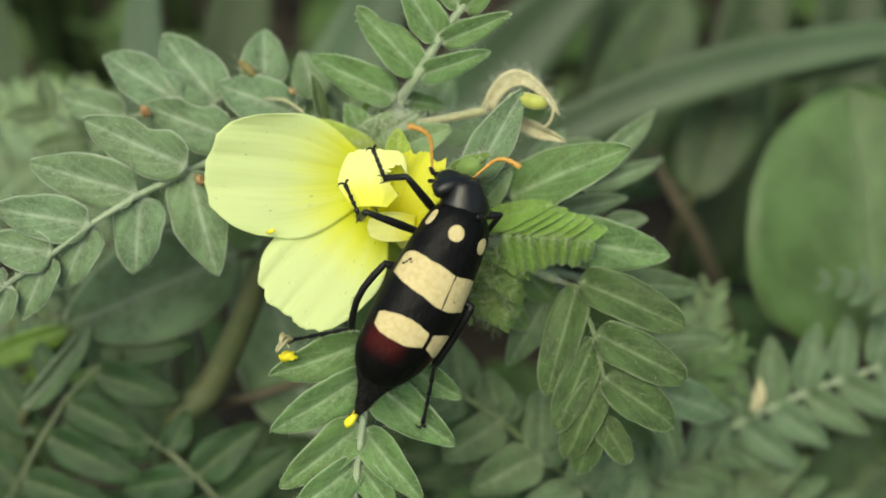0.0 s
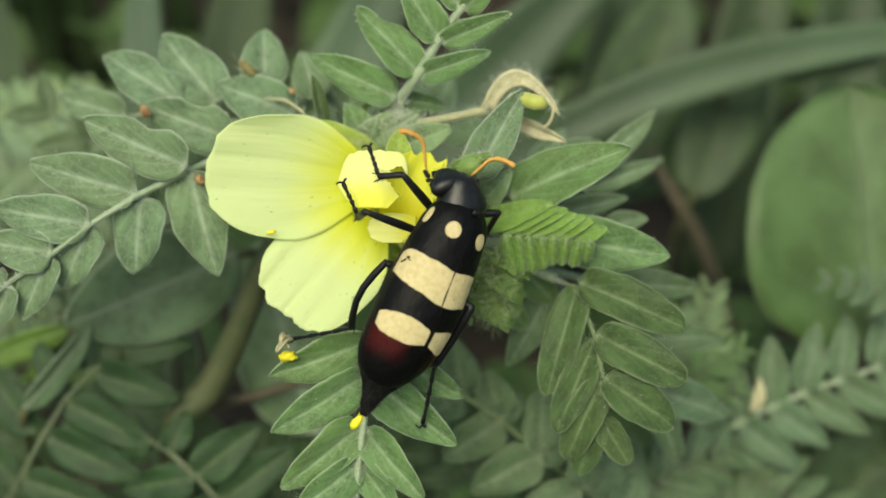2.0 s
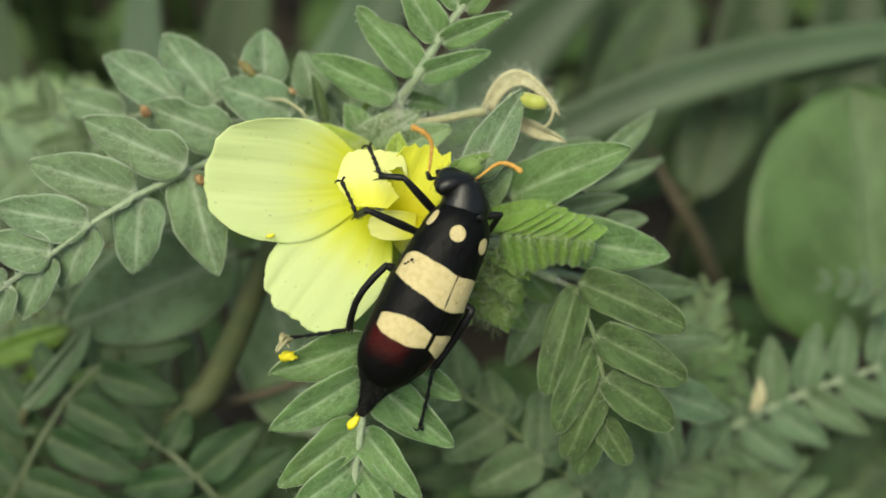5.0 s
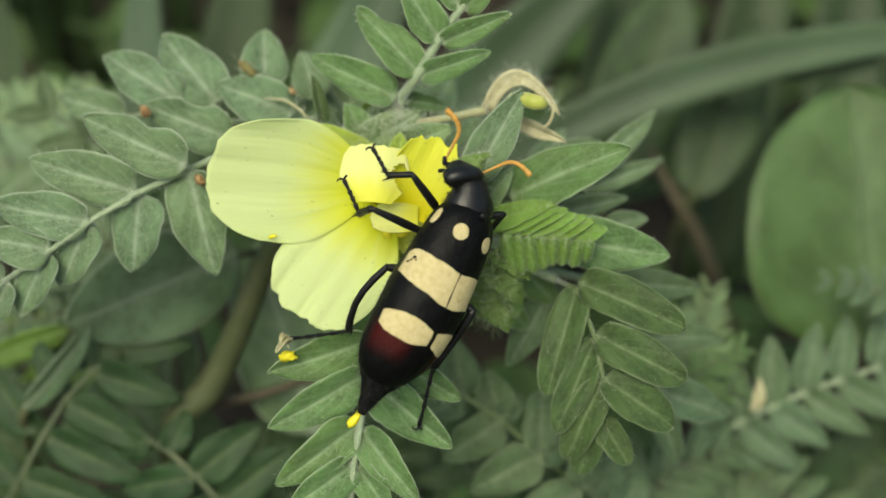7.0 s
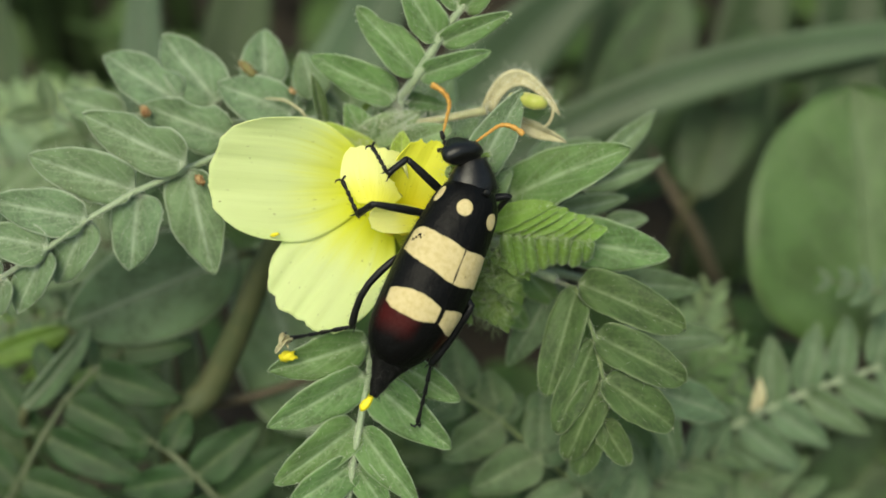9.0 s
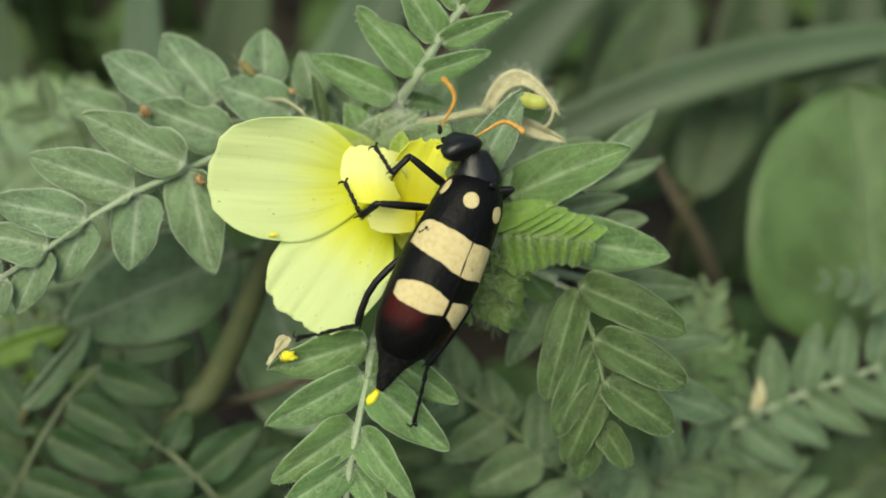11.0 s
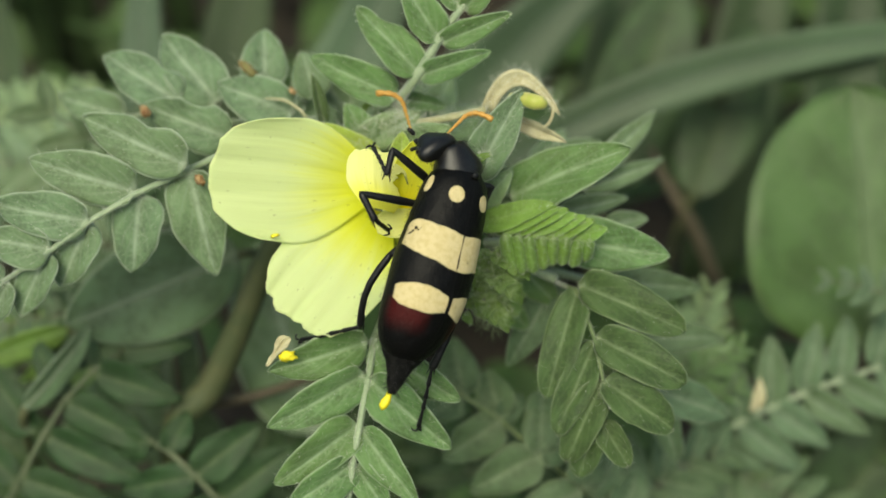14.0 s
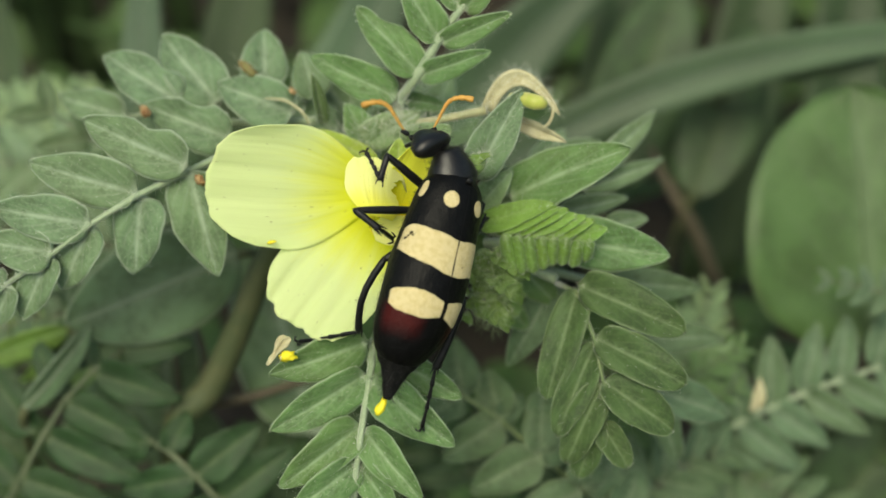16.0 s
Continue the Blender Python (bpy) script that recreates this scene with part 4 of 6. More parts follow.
lower_leaf = rachis(LOWER, [(-28.5, -41.8, -36.0), (-31.4, -35.8, -34.0), (-34.8, -31.6, -33.0), (-38.4, -28.5, -33.0), (-41.4, -26.7, -33.0)], 0.6, 0.35, label="dull green leaf in the shade", material=RACHIS_DULL)
for base, tip, width in (
        ((-34.6, -31.8, -33.0), (-25.8, -24.7, -33.0), 5.4), ((-31.2, -35.6, -34.0), (-21.0, -27.8, -34.0), 5.4), ((-38.4, -28.5, -33.0), (-36.0, -23.1, -35.0), 3.6),
        ((-34.8, -31.8, -33.0), (-45.6, -34.2, -35.0), 4.6), ((-31.0, -36.6, -34.0), (-41.4, -39.8, -36.0), 5.0), ((-41.1, -26.9, -33.0), (-46.8, -27.9, -35.0), 4.0)):
    leaflet(lower_leaf, base, tip, width * 1.18, 0, LEAF_DEEP_SHADE, fold=0.3)
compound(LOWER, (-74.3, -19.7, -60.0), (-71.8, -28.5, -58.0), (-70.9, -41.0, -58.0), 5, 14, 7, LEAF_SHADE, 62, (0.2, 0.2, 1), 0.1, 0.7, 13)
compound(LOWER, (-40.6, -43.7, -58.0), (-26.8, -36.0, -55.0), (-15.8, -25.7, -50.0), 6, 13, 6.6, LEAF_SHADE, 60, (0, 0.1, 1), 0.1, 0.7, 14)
MIDDLE = neighbour((24.9, -38.6, -45.0), "grey-green creeping plant with paired leaflets")
middle_leaf = rachis(MIDDLE, [(29.16, -40.55, -34.0), (19.46, -33.43, -31.0), (13.21, -27.97, -28.0), (7.72, -23.09, -26.0), (2.74, -19.7, -25.0), (-1.44, -15.81, -24.0)], 0.42, 0.3, label="grey-green leaf beneath the beetle", material=RACHIS_FRESH)
for base, tip, width in (
        ((2.75, -19.8, -26.0), (1.24, -12.13, -28.0), 5.6),
        ((7.8, -23.01, -26.0), (6.03, -16.53, -28.0), 5.4),
        ((7.8, -23.01, -26.0), (10.89, -20.01, -28.0), 3.6),
        ((13.07, -27.6, -26.0), (13.6, -19.24, -28.0), 5.2),
        ((18.96, -32.49, -26.0), (19.93, -25.42, -28.0), 5.4),
        ((18.96, -32.49, -26.0), (25.19, -27.73, -28.0), 5.6),
        ((2.75, -19.8, -26.0), (-3.01, -23.25, -28.0), 4.6),
        ((7.65, -23.16, -26.0), (0.08, -28.66, -28.0), 6.0),
        ((13.07, -27.75, -26.0), (3.71, -32.99, -28.0), 6.4),
        ((18.81, -32.64, -26.0), (8.96, -37.78, -28.0), 6.4),
        ((13.07, -27.6, -26.0), (18.23, -26.96, -28.0), 4.2),
        ((24.16, -36.24, -26.0), (26.73, -30.05, -28.0), 5.4)):
    leaflet(middle_leaf, base, tip, width, 0, LEAF_DULL, fold=0.3, curl=0.15)
compound(MIDDLE, (21.8, -41.8, -40.0), (30.9, -34.4, -40.0), (39.5, -29.8, -42.0), 5, 11, 5.5, LEAF_DULL, 60, (0, 0.1, 1), 0.1, 0.6, 16)
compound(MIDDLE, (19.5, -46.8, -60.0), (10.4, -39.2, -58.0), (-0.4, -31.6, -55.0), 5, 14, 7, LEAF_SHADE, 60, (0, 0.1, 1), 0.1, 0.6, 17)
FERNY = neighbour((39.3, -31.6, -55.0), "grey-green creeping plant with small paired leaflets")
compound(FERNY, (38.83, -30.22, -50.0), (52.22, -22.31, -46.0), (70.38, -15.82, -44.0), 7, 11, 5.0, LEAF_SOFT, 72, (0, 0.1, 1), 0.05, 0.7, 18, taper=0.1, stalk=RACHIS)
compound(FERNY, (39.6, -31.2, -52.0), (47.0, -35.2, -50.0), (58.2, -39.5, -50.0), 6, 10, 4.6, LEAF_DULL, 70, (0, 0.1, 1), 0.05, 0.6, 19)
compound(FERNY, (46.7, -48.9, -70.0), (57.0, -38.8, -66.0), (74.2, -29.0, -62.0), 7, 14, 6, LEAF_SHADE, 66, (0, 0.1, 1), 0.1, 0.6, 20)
compound(FERNY, (68.0, -8.5, -38.0), (62.3, -6.0, -38.0), (56.0, -4.7, -39.0), 5, 4.5, 2.4, LEAF_SOFT, 66, (0, 0.2, 1), 0.05, 0.4, 31)
stem("stem", [(38.8, -45.1, -52.0), (37.5, -36.4, -52.0), (36.7, -30.9, -50.0), (38.8, -29.6, -50.0)], [0.9, 0.9, 0.8, 0.7], RACHIS, FERNY)
BRIGHT = neighbour((40.1, -17.1, -50.0), "light green young fern-like leaf")
compound(BRIGHT, (35.0, -22.3, -50.0), (37.3, -14.3, -46.0), (39.0, -6.5, -42.0), 9, 8, 2.0, LEAF_PALE, 50, (0, 0.1, 1), -0.1, 0.4, 21, taper=0.5)
compound(BRIGHT, (35.0, -23.2, -50.0), (38.5, -18.5, -46.0), (43.6, -15.0, -44.0), 7, 6, 1.9, LEAF_FRESH, 58, (0, 0.4, 1), -0.1, 0.4, 22, taper=0.5)
compound(BRIGHT, (34.4, -24.2, -52.0), (38.0, -22.9, -48.0), (43.6, -21.0, -46.0), 6, 6, 1.6, LEAF_FRESH, 58, (0, 0.4, 1), -0.1, 0.4, 23, taper=0.5)
FARLEFT = neighbour((-69.6, 10.7, -75.0), "grey-green creeping plant behind the leaf")
compound(FARLEFT, (-54.4, 19.1, -84.0), (-64.2, 22.2, -80.0), (-75.0, 24.6, -80.0), 7, 10, 4.6, LEAF_PALE, 66, (0, 0.2, 1), 0.1, 0.6, 24)
compound(FARLEFT, (-48.5, 13.0, -66.0), (-60.9, 13.9, -64.0), (-75.6, 13.9, -64.0), 7, 12, 5, LEAF, 66, (0, 0.2, 1), 0.1, 0.6, 25)
compound(FARLEFT, (-45.6, -15.3, -48.0), (-56.4, -10.0, -44.0), (-67.5, -13.2, -42.0), 7, 10, 3.4, LEAF_SOFT, 64, (0, 0.4, 1), 0.1, 0.6, 26)

compound(FARLEFT, (-30.5, 6.8, -44.0), (-43.0, 11.6, -40.0), (-56.4, 19.6, -38.0), 6, 12, 6, LEAF_DULL, 64, (0, 0.2, 1), 0.1, 0.6, 27)
compound(FARLEFT, (-37.6, -3.2, -42.0), (-49.9, 0.9, -38.0), (-63.1, 3.3, -36.0), 6, 12, 6, LEAF_SOFT, 64, (0, 0.3, 1), 0.1, 0.6, 28)

compound(FARLEFT, (-54.1, -17.0, -48.0), (-60.9, -14.2, -45.0), (-69.3, -12.5, -45.0), 6, 7, 2.6, LEAF_YOUNG, 60, (0, 0.4, 1), 0.1, 0.6, 30)


def broad_leaf(base, tip, width, roll, material, label, name="broad_leaf", fold=0.12, curl=0.1, point=0.62):
    t = thing(name, base, label, "leaf", "broad leaves behind")
    SEED[0] += 1
    a, b = at(base), at(tip)
    rows = leaf_rows((b - a).length, width * 0.001, fold, curl, 0.05, SEED[0], n=36, k=7, point=point, uneven=0.25, taper=1.05)
    m = along(a, b, roll) @ Matrix.Rotation(math.atan(curl * 0.72), 4, "X")
    part("blade", sheet(rows, 0.0003), material, t, m)
    d = (a - b).normalized()
    foot = a + d * 0.006 - OUT * 0.02
    foot.z -= 0.03
    part("leaf_stalk", tube(curve3(Vector(), d * 0.006 - OUT * 0.006, foot - a, 8), 0.0007, 8), STEM, t, Matrix.Translation(a))
    part("midrib", tube([Vector(q[7]) for q in rows], [0.00055 - 0.000012 * i for i in range(len(rows))], 6), material, t, m, "raised pale midrib")


broad_leaf((65.3, -15.6, -50.0), (62.7, 25.1, -52.0), 37, 0, LEAF_BROAD, "large smooth rounded green leaf", point=0.55)
broad_leaf((-28.7, -0.7, -32.0), (-51.8, -10.5, -30.0), 15, -15, LEAF_SOFT, "broad dark green leaf beneath the flower")
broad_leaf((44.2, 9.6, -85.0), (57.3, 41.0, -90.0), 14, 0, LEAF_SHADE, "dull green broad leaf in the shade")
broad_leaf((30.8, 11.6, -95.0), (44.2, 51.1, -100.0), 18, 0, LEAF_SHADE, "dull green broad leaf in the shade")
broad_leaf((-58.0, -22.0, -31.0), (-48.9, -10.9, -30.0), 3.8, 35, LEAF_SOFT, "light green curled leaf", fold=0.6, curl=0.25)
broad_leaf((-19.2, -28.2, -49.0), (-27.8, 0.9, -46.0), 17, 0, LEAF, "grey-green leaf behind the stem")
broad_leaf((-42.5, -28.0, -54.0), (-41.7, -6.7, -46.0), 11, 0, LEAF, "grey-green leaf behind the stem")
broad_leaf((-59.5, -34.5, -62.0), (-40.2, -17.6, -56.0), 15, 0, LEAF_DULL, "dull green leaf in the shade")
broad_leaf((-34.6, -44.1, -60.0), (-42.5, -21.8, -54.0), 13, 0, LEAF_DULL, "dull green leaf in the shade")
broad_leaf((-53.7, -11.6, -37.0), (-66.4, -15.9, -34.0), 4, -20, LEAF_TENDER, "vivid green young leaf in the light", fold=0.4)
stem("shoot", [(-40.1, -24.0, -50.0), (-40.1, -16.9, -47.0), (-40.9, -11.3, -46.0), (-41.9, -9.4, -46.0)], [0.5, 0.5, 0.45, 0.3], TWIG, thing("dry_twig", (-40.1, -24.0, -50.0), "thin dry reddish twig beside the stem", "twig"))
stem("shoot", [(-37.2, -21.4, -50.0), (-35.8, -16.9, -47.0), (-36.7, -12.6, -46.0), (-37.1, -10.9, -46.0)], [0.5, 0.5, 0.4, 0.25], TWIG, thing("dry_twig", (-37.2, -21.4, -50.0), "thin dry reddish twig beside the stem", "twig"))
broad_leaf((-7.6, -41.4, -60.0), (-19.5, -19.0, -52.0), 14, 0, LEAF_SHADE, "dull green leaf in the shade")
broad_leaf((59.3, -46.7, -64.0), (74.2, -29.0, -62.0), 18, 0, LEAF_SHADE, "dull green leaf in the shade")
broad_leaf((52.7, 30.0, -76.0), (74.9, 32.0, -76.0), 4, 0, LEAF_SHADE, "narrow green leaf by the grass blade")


def grass_blade(points, width, roll, label, material=GRASS):
    t = thing("grass_blade", points[0], label, "grass", "grass blades behind")
    blade("blade", points, width, material, roll, t)


grass_blade(((7.3, 11.6, -74.0), (53.7, 31.9, -72.0), (121.2, 37.9, -74.0)), 7.8, 0, "long arching grey-green grass blade", GRASS_PALE)
grass_blade(((-14.8, 2.2, -95.0), (5.0, 27.5, -92.0), (42.0, 63.6, -95.0)), 19, 10, "broad upright grass blade", GRASS_PALE)
grass_blade(((-53.0, 2.1, -85.0), (-52.2, 31.5, -80.0), (-53.3, 70.6, -90.0)), 8, 0, "pale upright grass blade", GRASS_PALE)
grass_blade(((-32.3, 6.5, -100.0), (-17.4, 34.1, -100.0), (-2.6, 76.2, -110.0)), 16, 0, "broad upright grass blade", GRASS_PALE)
grass_blade(((-46.7, 6.7, -110.0), (-40.1, 42.0, -110.0), (-35.9, 84.7, -120.0)), 14, 0, "broad upright grass blade")
grass_blade(((-86.3, 2.1, -90.0), (-79.1, 26.7, -90.0), (-85.9, 56.4, -95.0)), 9, 0, "dull upright grass blade")
grass_blade(((24.2, 2.4, -115.0), (35.5, 42.8, -115.0), (34.4, 86.2, -125.0)), 14, 0, "dark upright grass blade")
grass_blade(((53.2, -6.7, -120.0), (61.3, 42.8, -115.0), (73.9, 86.2, -125.0)), 16, 0, "dark upright grass blade")
grass_blade(((79.5, -6.7, -120.0), (80.4, 42.8, -115.0), (90.2, 86.2, -125.0)), 16, 0, "dark upright grass blade")
twigs = thing("dry_twig", (34.5, 18.0, -70.0), "dry brown twig among the leaves", "twig")
stem("twig", [(58.0, -19.7, -110.0), (47.0, 1.1, -92.0), (41.2, 10.2, -88.0), (37.4, 18.5, -90.0)], [0.8, 1.3, 1.0, 0.5], TWIG, twigs)
flake = thing("dry_bract", (45.7, -22.7, -42.0), "small pale dry bract on a leaf", "debris")
leaflet(flake, (45.6, -23.9, -43.0), (46.5, -19.1, -42.0), 2.2, 20, DRY, fold=0.8, curl=0.4, name="bract")


def undergrowth():
    """The mass of leaves and grass deep in the shade, too many to count."""
    rnd = random.Random(41)
    bm = bmesh.new()
    for _ in range(700):
        p = Vector((rnd.uniform(-0.30, 0.30), rnd.uniform(-0.08, 0.42), rnd.uniform(0.004, 0.065)))
        p.z *= 1 - 0.4 * min(1, max(0, p.y - 0.08) * 20)
        n = rnd.uniform(0.015, 0.04)
        rows = leaf_rows(n, n * rnd.uniform(0.3, 0.55), 0.3, 0.2, 0.06, rnd.random(), n=8, k=2)
        m = Matrix.Translation(p) @ Euler((rnd.uniform(-0.3, 1.1), rnd.uniform(-0.5, 0.5), rnd.uniform(0, 6.28))).to_matrix().to_4x4()
        sheet([[m @ Vector(q) for q in r] for r in rows], 0.0002, bm)
    for _ in range(1500):
        a, d = rnd.uniform(0, 6.28), rnd.uniform(0.3, 1.5)
        n = rnd.uniform(0.02, 0.045)
        rows = leaf_rows(n, n * rnd.uniform(0.35, 0.6), 0.3, 0.2, 0.06, rnd.random(), n=5, k=1)
        m = Matrix.Translation((d * math.cos(a), d * math.sin(a), rnd.uniform(0.003, 0.05))) @ Euler((rnd.uniform(-0.4, 0.9), rnd.uniform(-0.5, 0.5), rnd.uniform(0, 6.28))).to_matrix().to_4x4()
        sheet([[m @ Vector(q) for q in r] for r in rows], 0.0002, bm)
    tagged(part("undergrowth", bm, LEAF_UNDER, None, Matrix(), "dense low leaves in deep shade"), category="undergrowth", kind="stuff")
    bm = bmesh.new()
    for _ in range(260):
        x, y = rnd.uniform(-0.35, 0.35), rnd.uniform(0.17, 0.6)
        h, lean = rnd.uniform(0.10, 0.26), rnd.uniform(-0.06, 0.06)
        a, c = Vector((x, y, 0)), Vector((x + lean, y + rnd.uniform(-0.05, 0.05), h))
        line = curve3(a, a.lerp(c, 0.5) - Vector((lean * 0.5, 0, 0)), c, 9)
        turn, w = rnd.uniform(-0.6, 0.6), rnd.uniform(0.003, 0.007)
        side = Vector((math.cos(turn), math.sin(turn), 0))
        sheet([[q + side * w * t * (1 - (i / 8) ** 2 * 0.95) + Vector((0, 0.15 * w * abs(t), 0)) for t in (-1, 0, 1)] for i, q in enumerate(line)], 0.0002, bm)
    for _ in range(900):
        # sparser grass all round, behind and beside the camera too
        a, d = rnd.uniform(0, 6.28), rnd.uniform(0.32, 1.6)
        x, y = d * math.cos(a), d * math.sin(a)
        h, lean = rnd.uniform(0.05, 0.16), rnd.uniform(-0.05, 0.05)
        p = Vector((x, y, 0))
        side = Vector((math.cos(a * 3), math.sin(a * 3), 0)) * rnd.uniform(0.002, 0.005)
        sheet([[p + Vector((lean * q * q, lean * q, h * q)) + side * t * (1 - 0.95 * q * q) for t in (-1, 0, 1)] for q in (0, 0.35, 0.7, 1)], 0.0002, bm)
    tagged(part("grass", bm, GRASS, None, Matrix(), "dense upright grass in shade"), category="grass", kind="stuff")


undergrowth()


# ---- the beetle: x to its own right, y forward, z out of its back, in mm before scaling ----
def beetle_pose(u, v, w, yaw, pitch, roll):
    turn = Matrix.Rotation(radians(-yaw), 4, "Z") @ Matrix.Rotation(radians(pitch), 4, "X") @ Matrix.Rotation(radians(roll), 4, "Y")
    return Matrix.Translation(at((u, v, w))) @ TURN.to_4x4() @ turn


START = beetle_pose(-2.25, -5.34, 4.0, 27.0, 0.0, 35.0)
beetle = link("blister_beetle", None, None, START, "black blister beetle with cream bands and orange antennae")
tagged(beetle, category="beetle")
beetle.empty_display_size = 0.01


def mm(*p):
    return Vector(p) * 0.001


def smooth(y, ys, vs):
    return sum(float(np.interp(y + d, ys, vs)) for d in (-0.5, -0.25, 0, 0.25, 0.5)) / 5


def half_width(y):
    ys = [-11.7, -11.4, -10.8, -9.8, -8, -6, -4, 0, 4, 8, 9.2, 10.2, 10.8, 11.3]
    vs = [0.6, 1.7, 2.45, 3.3, 4.2, 4.62, 4.8, 4.8, 4.4, 3.95, 3.65, 3.15, 2.6, 1.9]
    return smooth(y, ys, vs)


def sag(y):
    """The hind body bends down a little."""
    f = max(0.0, min(1.0, (-3 - y) / 8))
    return -0.8 * f * f * (3 - 2 * f)


def twisted(x, y, z):
    """The hind body is turned a little further onto its side."""
    f = max(0.0, min(1.0, (2 - y) / 11))
    a = radians(11) * f * f * (3 - 2 * f)
    return mm(x * math.cos(a) + z * math.sin(a), y, z * math.cos(a) - x * math.sin(a))


def beetle_part(name, bm, material, label="", parent=None, m=None):
    return part(name, bm, material, parent or beetle, WORLD[parent or beetle] @ (m or Matrix()), label)


def elytra():
    angles = [0, 0.4, 1.0, 2.5] + [118 * k / 23 for k in range(1, 24)]
    for sgn in (1, -1):
        rows = []
        for i in range(49):
            y = -11.7 + 23.0 * i / 48
            a = half_width(y)
            row = []
            for j in range(27):
                phi = radians(angles[j])
                x = a * math.sin(phi) + 0.006
                z = sag(y) + a * 0.85 * math.cos(phi) + (0.03 * math.sin(y * 2.1 + j) if 2 < j < 20 else 0)
                row.append(twisted(sgn * x, y, z))
            rows.append(row)
        bm = sheet(rows if sgn < 0 else rows, -0.00022 if sgn > 0 else 0.00022)
        layer = bm.loops.layers.uv.get("UVMap") or bm.loops.layers.uv.new("UVMap")
        for f in bm.faces:
            for loop in f.loops:
                u, v = loop[layer].uv
                loop[layer].uv = (angles[round(u * 26)] / 120, (-11.7 + 23.0 * v + 12.5) / 25)
        bmesh.ops.recalc_face_normals(bm, faces=bm.faces)
        beetle_part("wing_case", bm, ELYTRON, "black wing case with two cream bands, cream spots and a dark red patch")


def side_hairs():
    """A fringe of short black hairs along both flanks, under the wing cases' rims."""
    rnd = random.Random(17)
    seeds = []
    for _ in range(1500):
        sgn, y, phi = rnd.choice((1, -1, -1)), rnd.uniform(-11.5, 9), radians(rnd.uniform(84, 118))
        a = half_width(y)
        p = twisted(sgn * a * math.sin(phi), y, sag(y) + a * 0.85 * math.cos(phi))
        o = Vector((sgn * math.sin(phi), rnd.gauss(-0.5, 0.4), math.cos(phi) + rnd.gauss(0, 0.3))).normalized()
        seeds.append((p - o * 0.0002, p + o * rnd.uniform(0.0004, 0.0009)))
    tagged(beetle_part("side_hairs", bristles(seeds, 0.000016), BLACK_HAIR, "short black hairs along the flank"), kind="stuff")


def rings(sections, n=24, power=2.0):
    """A closed body: sections of (y, half width, height up, depth down, lift)."""
    bm = bmesh.new()
    loops = []
    for y, a, up, low, lift in sections:
        r = []
        for k in range(n):
            t = 2 * math.pi * k / n
            c, s = math.cos(t), math.sin(t)
            c, s = math.copysign(abs(c) ** (2 / power), c), math.copysign(abs(s) ** (2 / power), s)
            r.append(bm.verts.new(mm(a * c, y, lift + (up if s > 0 else low) * s)))
        loops.append(r)
    for a, b in zip(loops, loops[1:]):
        for k in range(n):
            bm.faces.new((a[k], a[(k + 1) % n], b[(k + 1) % n], b[k]))
    bm.faces.new(loops[0][::-1])
    bm.faces.new(loops[-1])
    bmesh.ops.recalc_face_normals(bm, faces=bm.faces)
    return bm


def fuzz_on(bm, count, length, seed, keep=lambda p: True):
    rnd = random.Random(seed)
    bm.normal_update()
    faces = [f for f in bm.faces if keep(f.calc_center_median())]
    out = []
    for _ in range(count):
        f = rnd.choice(faces)
        p = f.calc_center_median() + Vector((rnd.gauss(0, 1), rnd.gauss(0, 1), rnd.gauss(0, 1))) * 0.0002
        d = (f.normal + Vector((rnd.gauss(0, 0.3), rnd.gauss(-0.3, 0.3), rnd.gauss(0, 0.3)))).normalized()
        out.append((p - d * 0.0002, p + d * length * rnd.uniform(0.5, 1)))
    return bristles(out, 0.000017)


def beetle_body():
    elytra()
    side_hairs()
    bm = bmesh.new()
    secs = []
    for y in np.linspace(-15.5, 9.5, 76):
        a = smooth(y, [-15.6, -15.3, -14.2, -12.6, -11.6, -9, -4, 3, 9.6], [0.3, 0.55, 1.0, 1.5, 2.2, 3.75, 4.6, 4.3, 3.0])
        ridge = 1 - 0.10 * (0.5 + 0.5 * math.cos(y * 2 * math.pi / 1.5)) ** 5
        secs.append((y, a * ridge, a * 0.8, a * 0.86 * ridge, sag(y) - 0.15))
    bm = rings(secs)
    hair = fuzz_on(bm, 2200, 0.0010, 2, lambda p: p.z < 0.001 or p.y < -0.011)
    body = beetle_part("abdomen", bm, BLACK_DULL, "black hairy abdomen with a pointed tip")
    tagged(beetle_part("body_hairs", hair, BLACK_HAIR, "short black hairs", body), kind="stuff")
    bm = rings([(y, a, a * 0.8, a * 0.9, -0.2) for y, a in
                ((10.1, 2.65), (10.4, 3.05), (11.0, 3.12), (12.0, 2.85), (12.8, 2.4), (13.6, 1.95), (14.1, 1.65), (14.4, 1.3))], 28)
    hair = fuzz_on(bm, 1600, 0.0006, 3)
    thorax = beetle_part("prothorax", bm, BLACK_SHINY, "shiny black rounded prothorax")
    tagged(beetle_part("thorax_hairs", hair, BLACK_HAIR, "short black hairs", thorax), kind="stuff")
    bm = tube([mm(0, -15.3, -1.4), mm(0.05, -16.0, -1.45), mm(-0.1, -16.6, -1.5), mm(-0.2, -17.1, -1.6), mm(-0.1, -17.5, -1.65)], [0.0003, 0.0004, 0.00055, 0.0005, 0.0002], 12)
    beetle_part("droplet", bm, POLLEN, "bright yellow dropping at the abdomen's tip")
    bm = bmesh.new()
    tube([mm(0, 10.4, 2.75), mm(0, 10.9, 2.9), mm(0, 11.2, 2.6)], [0.0006, 0.0005, 0.0002], 10, 0.4, bm)
    beetle_part("scutellum", bm, BLACK)



